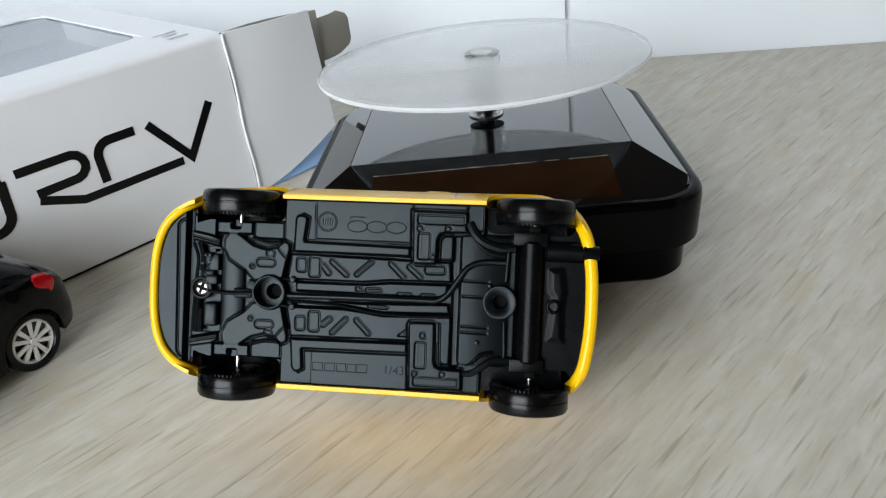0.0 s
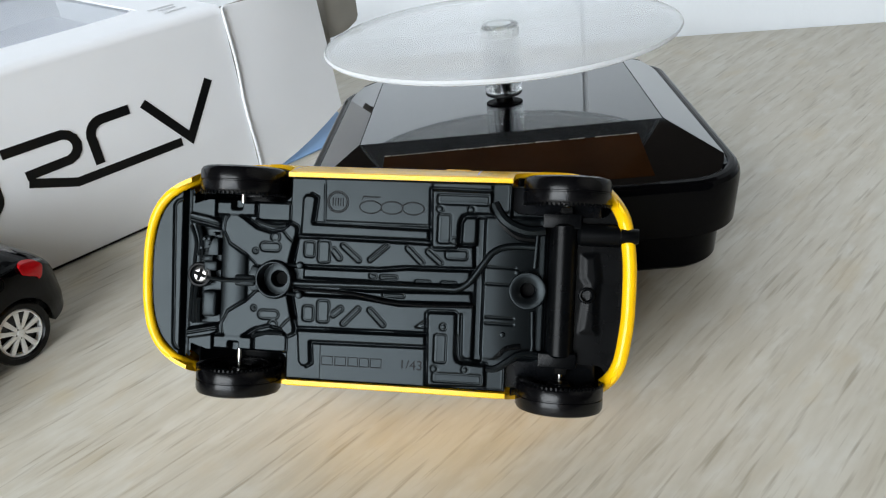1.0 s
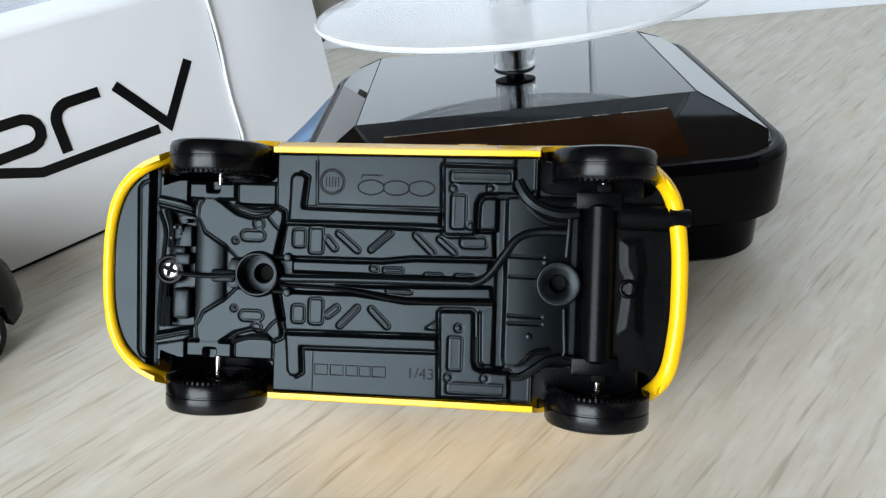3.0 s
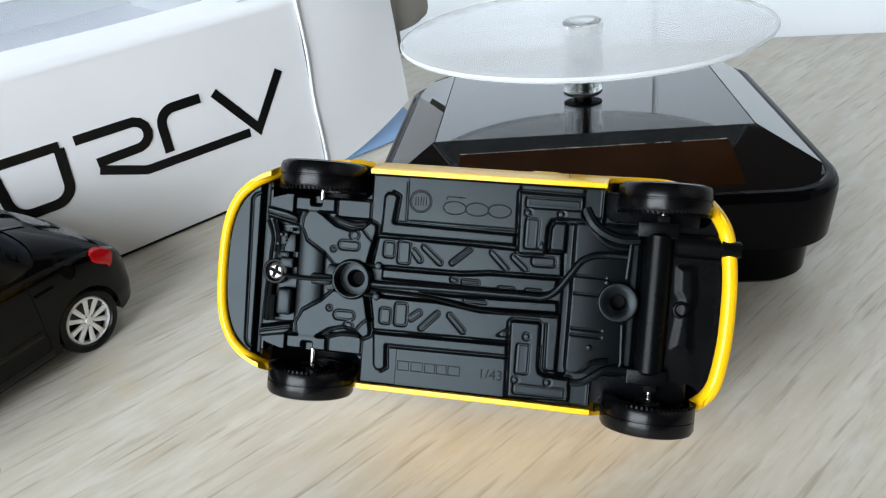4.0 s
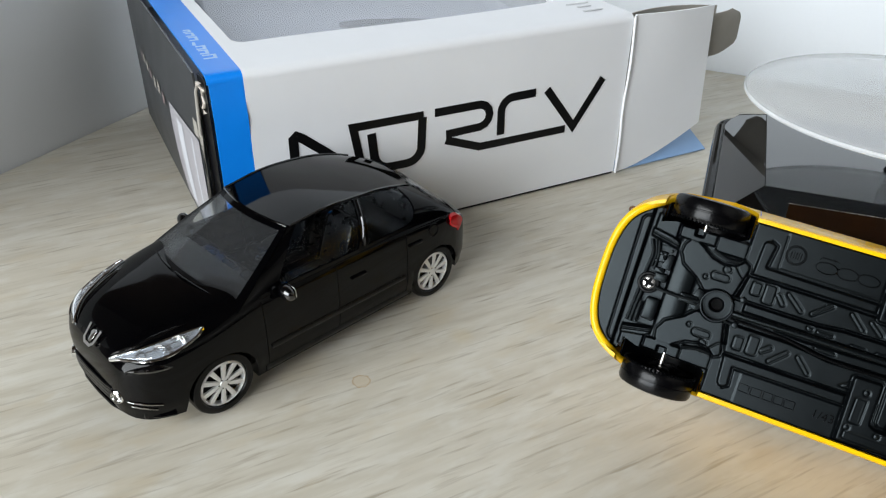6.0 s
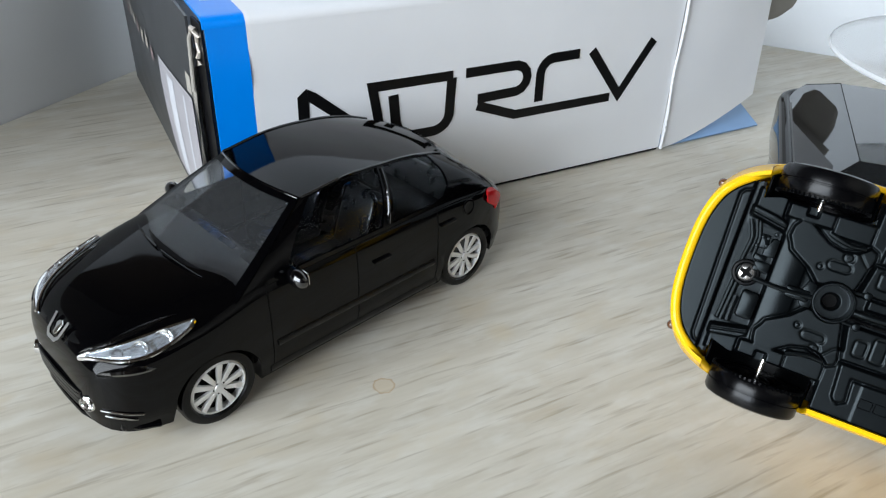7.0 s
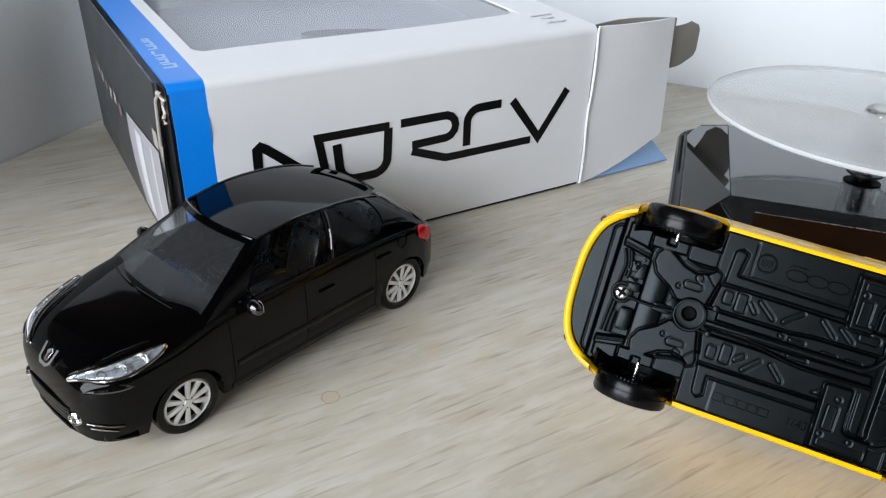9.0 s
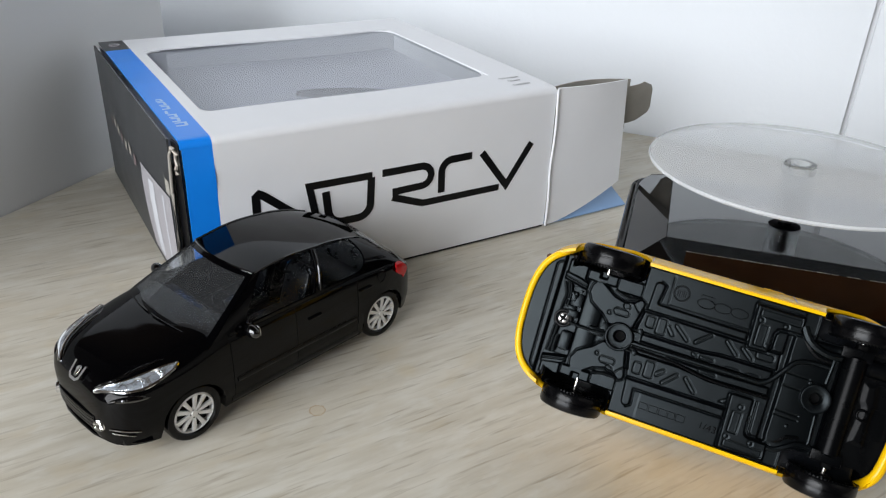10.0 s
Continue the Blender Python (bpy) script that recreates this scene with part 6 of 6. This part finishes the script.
    hose("hose", [(33.6, 8.2, -0.5), (32.8, 5.6, -0.6), (33.0, 3.0, -0.5)], 0.25)
    hose("hose", [(33.2, -2.0, -0.6), (33.4, -5.0, -0.7), (33.6, -8.2, -0.5)], 0.42)
    hose("hose", [(32.6, -4.0, -0.7), (32.7, -6.0, -0.8), (32.7, -8.0, -0.6)], 0.5)
    relief("small_tank", rect(29.4, 32.0, -7.0, -2.6, 0.6), 0.55, bevel=0.5)
    relief("sump", rect(29.5, 31.9, 0.6, 2.3, 0.4), 0.4, bevel=0.3)
    relief("sump", rect(30.4, 32.2, 2.2, 3.2, 0.2), 0.1, bevel=0.2)
    relief("bay_plate", [(29.4, 3.2), (31.2, 3.2), (31.2, 4.3), (30.6, 4.6), (30.6, 5.9), (30.0, 6.2), (29.4, 6.0)], 0.35)
    relief("bay_plate", rect(30.8, 32.2, 4.2, 6.4, 0.2), 0.0)
    for x, y in ((31.1, 5.9), (31.9, 5.9), (31.1, 4.7), (32.4, 4.4), (30.2, 6.8)):
        relief("bay_stud", arc(x, y, 0.3, 0, 330, 7), 0.35, bevel=0.08)
    ring("screw_boss", 32.5, -0.1, 2.1, 1.45, -1.3, -0.4, mat=CHASSIS_DARK)
    bm = bmesh.new()
    lathe(bm, [(0.01, -1.05), (0.9, -1.05), (1.2, -0.95), (1.4, -0.7), (1.42, -0.3)], 32, Matrix.Translation((32.5, -0.1, 0)))
    sc = part("screw", bm, WORN, ch, "bright cross-head screw")
    # no slot is cut: a raised black cross paints its shade
    bm = bmesh.new()
    cross_pts = [(0.32, 0.32), (1.0, 0.26), (1.0, -0.26), (0.32, -0.32), (0.26, -1.0), (-0.26, -1.0), (-0.32, -0.32), (-1.0, -0.26), (-1.0, 0.26), (-0.32, 0.32), (-0.26, 1.0), (0.26, 1.0)]
    prism(bm, cross_pts, -0.9, -1.08, Matrix.Translation((32.5, -0.1, 0)) @ Matrix.Rotation(radians(20), 4, "Z"))
    part("cross_shade", bm, BLACK_HOLE, sc, "black cross for the shaded slot")
    # front fittings
    for s in (1, -1):
        o = 0.0 if s > 0 else -0.5
        hose("wishbone", [(23.2, s * 9.4 + o, -1.0), (21.8, s * 8.9 + o, -1.2), (20.0, s * 8.5 + o, -1.2), (18.0, s * 8.7 + o, -1.1)], 0.38)
        hose("peg_stem", [(15.6, s * 2.45 - 0.25, -1.0), (17.6, s * 2.35 - 0.2, -0.9)], 0.3)
        relief("peg", arc(15.5, s * 2.45 - 0.25, 0.62, 0, 330, 10), 0.55)
    ring("screw_post", 19.6, -0.3, 3.05, 2.65, -2.3, 0.88)
    hose("gear_rod", [(31.2, -0.55, -1.0), (28.6, -0.75, -1.5), (26.0, -0.75, -1.6), (22.4, -0.55, -1.5)], 0.36)
    relief("rod_sleeve", rect(22.9, 26.4, -1.6, 0.2, 0.4), 0.75, bevel=0.4)
    relief("rod_fork", [(23.6, -2.4), (22.4, -2.2), (22.2, -1.2), (22.8, -0.4), (22.2, 0.6), (22.4, 1.5), (23.6, 1.8), (24.2, 0.2), (24.2, -1.6)], 0.35, bevel=0.2)
    # exhaust pipe and brake lines
    hose("exhaust_pipe", [(16.6, -0.75, -0.9), (14.0, -0.75, -1.1), (6.0, -0.6, -1.2), (-8.0, -0.5, -1.2), (-10.4, -0.45, -1.2), (-12.3, 0.7, -1.2), (-14.4, 3.6, -1.2), (-16.0, 5.7, -1.1), (-18.6, 6.65, -0.9), (-22.9, 6.7, -0.8)], 0.55, seg=12)
    hose("brake_line", [(16.6, -1.75, -0.7), (8.0, -2.0, -0.8), (4.0, -2.55, -0.8), (1.0, -3.1, -0.8), (-5.0, -3.35, -0.8), (-13.0, -3.1, -0.6)], 0.3, mat=CHASSIS_DARK)
    # tank studs, rear arms, beam, silencer and rear floor
    for x, y in ((-17.9, -7.4), (-19.8, 2.6)):
        relief("tank_stud", arc(x, y, 0.45, 0, 330, 8), 0.35)
    ring("rear_post", -21.6, -0.2, 3.0, 1.2, -1.7, 1.0, mat=CHASSIS, dish=0.35)
    hose("trailing_arm", [(-15.8, 13.4, -0.4), (-17.0, 11.4, -0.8), (-18.8, 10.0, -1.0), (-21.4, 9.2, -1.0), (-24.0, 9.4, -0.9)], 0.85)
    hose("trailing_arm", [(-16.2, 11.6, -0.3), (-18.0, 9.4, -0.5), (-20.0, 8.2, -0.6), (-22.4, 8.0, -0.5)], 0.6, mat=CHASSIS_DARK)
    hose("trailing_arm", [(-15.2, -13.0, -0.3), (-17.0, -12.9, -0.7), (-19.0, -11.6, -0.9), (-20.4, -10.6, -0.9), (-22.4, -10.2, -0.8), (-24.6, -10.6, -0.7)], 0.6)
    hose("trailing_arm", [(-15.6, -11.6, -0.2), (-17.2, -10.9, -0.5), (-18.6, -9.6, -0.6), (-20.8, -9.2, -0.5)], 0.5, mat=CHASSIS_DARK)
    hose("stabiliser", [(-22.9, 9.6, -0.9), (-22.8, 7.0, -1.1), (-22.6, 3.4, -0.9)], 0.34)
    hose("stabiliser", [(-22.5, -3.6, -0.7), (-22.6, -6.6, -0.9), (-22.7, -9.4, -0.9), (-22.0, -10.3, -0.9)], 0.3)
    for s in (1, -1):
        relief("axle_bracket", rect(-23.6, -29.6, s * 9.8, s * 12.2, 0.3), 0.7, mat=CHASSIS_DARK)
        relief("axle_clip", rect(-26.3, -28.2, s * 10.8, s * 13.2, 0.2), 0.2, mat=BLACK_HOLE)
    bm = bmesh.new()
    lathe(bm, [(1.7, -10.6), (2.2, -10.2), (2.2, 10.2), (1.7, 10.6)], 32, Matrix.Translation((-26.9, 0, 0.0)) @ Matrix.Rotation(radians(-90), 4, "X"), True, True)
    part("rear_beam", bm, CHASSIS_DARK, ch, "thick round rear axle beam")
    bm = bmesh.new()
    lathe(bm, [(1.3, -6.9), (1.8, -6.4), (1.8, 0.4), (1.3, 0.9)], 24, Matrix.Translation((-29.9, 9.0, -0.1)) @ Matrix.Rotation(radians(90), 4, "Y"), True, True)
    part("silencer", bm, CHASSIS_DARK, ch)
    bm = bmesh.new()
    lathe(bm, [(1.1, -38.3), (1.2, -38.1), (1.2, -35.6)], 20, Matrix.Translation((0, 9.0, -1.55)) @ Matrix.Rotation(radians(90), 4, "Y"), True, True)
    part("exhaust_tip", bm, CHASSIS_DARK, ch)
    ring("rear_boss", -30.9, -0.6, 1.3, 0.8, -0.3, 0.3, mat=CHASSIS_DARK)
    # black discs paint the darkness at the bottom of the post holes
    for x, y in ((19.6, -0.3), (-21.6, -0.2)):
        bm = bmesh.new()
        lathe(bm, [(0.01, 0.0), (1.12, 0.0)], 24, Matrix.Translation((x, y, 2.6 if x > 0 else 1.0)))
        part("hole_shade", bm, BLACK_HOLE, ch)
    # marks: maker's name and model badge as plain shapes, the scale as figures
    # the darker plastic paints in the shade of this same-coloured moulding
    for rr2 in (1.75, 1.5):
        bm = bmesh.new()
        tube(bm, [(9.6 + rr2 * math.cos(a), 12.75 + rr2 * math.sin(a), -0.84) for a in (2 * math.pi * k / 32 for k in range(33))], 0.1, 6)
        part("badge_ring", bm, CHASSIS_DARK, ch)
    for k in range(5):
        bm = bmesh.new()
        tube(bm, [(8.75 + 0.42 * k, 12.05, -0.84), (8.75 + 0.42 * k, 13.4, -0.84)], 0.09, 6)
        part("badge_bar", bm, CHASSIS_DARK, ch)
    for x in (4.2, 0.7, -2.8):
        bm = bmesh.new()
        tube(bm, [(x + 1.8 * math.cos(a), 12.1 + 1.0 * math.sin(a), -0.84) for a in (2 * math.pi * k / 24 for k in range(25))], 0.11, 6)
        part("model_mark", bm, CHASSIS_DARK, ch)
    bm = bmesh.new()
    tube(bm, [(5.6, 13.3, -0.84), (5.4, 13.8, -0.84), (2.6, 13.75, -0.84)], 0.11, 6)
    part("model_mark", bm, CHASSIS_DARK, ch)
    for x0, x1 in ((11.4, 9.6), (9.2, 7.4), (7.0, 5.4), (5.1, 3.6), (3.3, 1.5)):
        bm = bmesh.new()
        tube(bm, [(x0, -13.9, -0.84), (x1, -13.9, -0.84), (x1, -12.5, -0.84), (x0, -12.5, -0.84), (x0, -13.9, -0.84)], 0.1, 6)
        part("name_bar", bm, CHASSIS_DARK, ch)
    txt = bpy.data.curves.new("scale_figures", "FONT")
    txt.body, txt.size, txt.extrude = "1/43", 0.0022, 0.00006
    tob = new("scale_text", txt)
    bpy.context.view_layer.update()
    me = bpy.data.meshes.new_from_object(tob.evaluated_get(bpy.context.evaluated_depsgraph_get()))
    bpy.data.objects.remove(tob)
    me.materials.clear()
    me.materials.append(CHASSIS_DARK)
    fig = new("scale_figures", me)
    fig.parent = ch
    fig.matrix_local = Matrix(((-1, 0, 0, -0.0014), (0, 1, 0, -0.0139), (0, 0, -1, -0.00086), (0, 0, 0, 1)))
    fig["label"] = "moulded figures 1/43"


yellow_city_car()
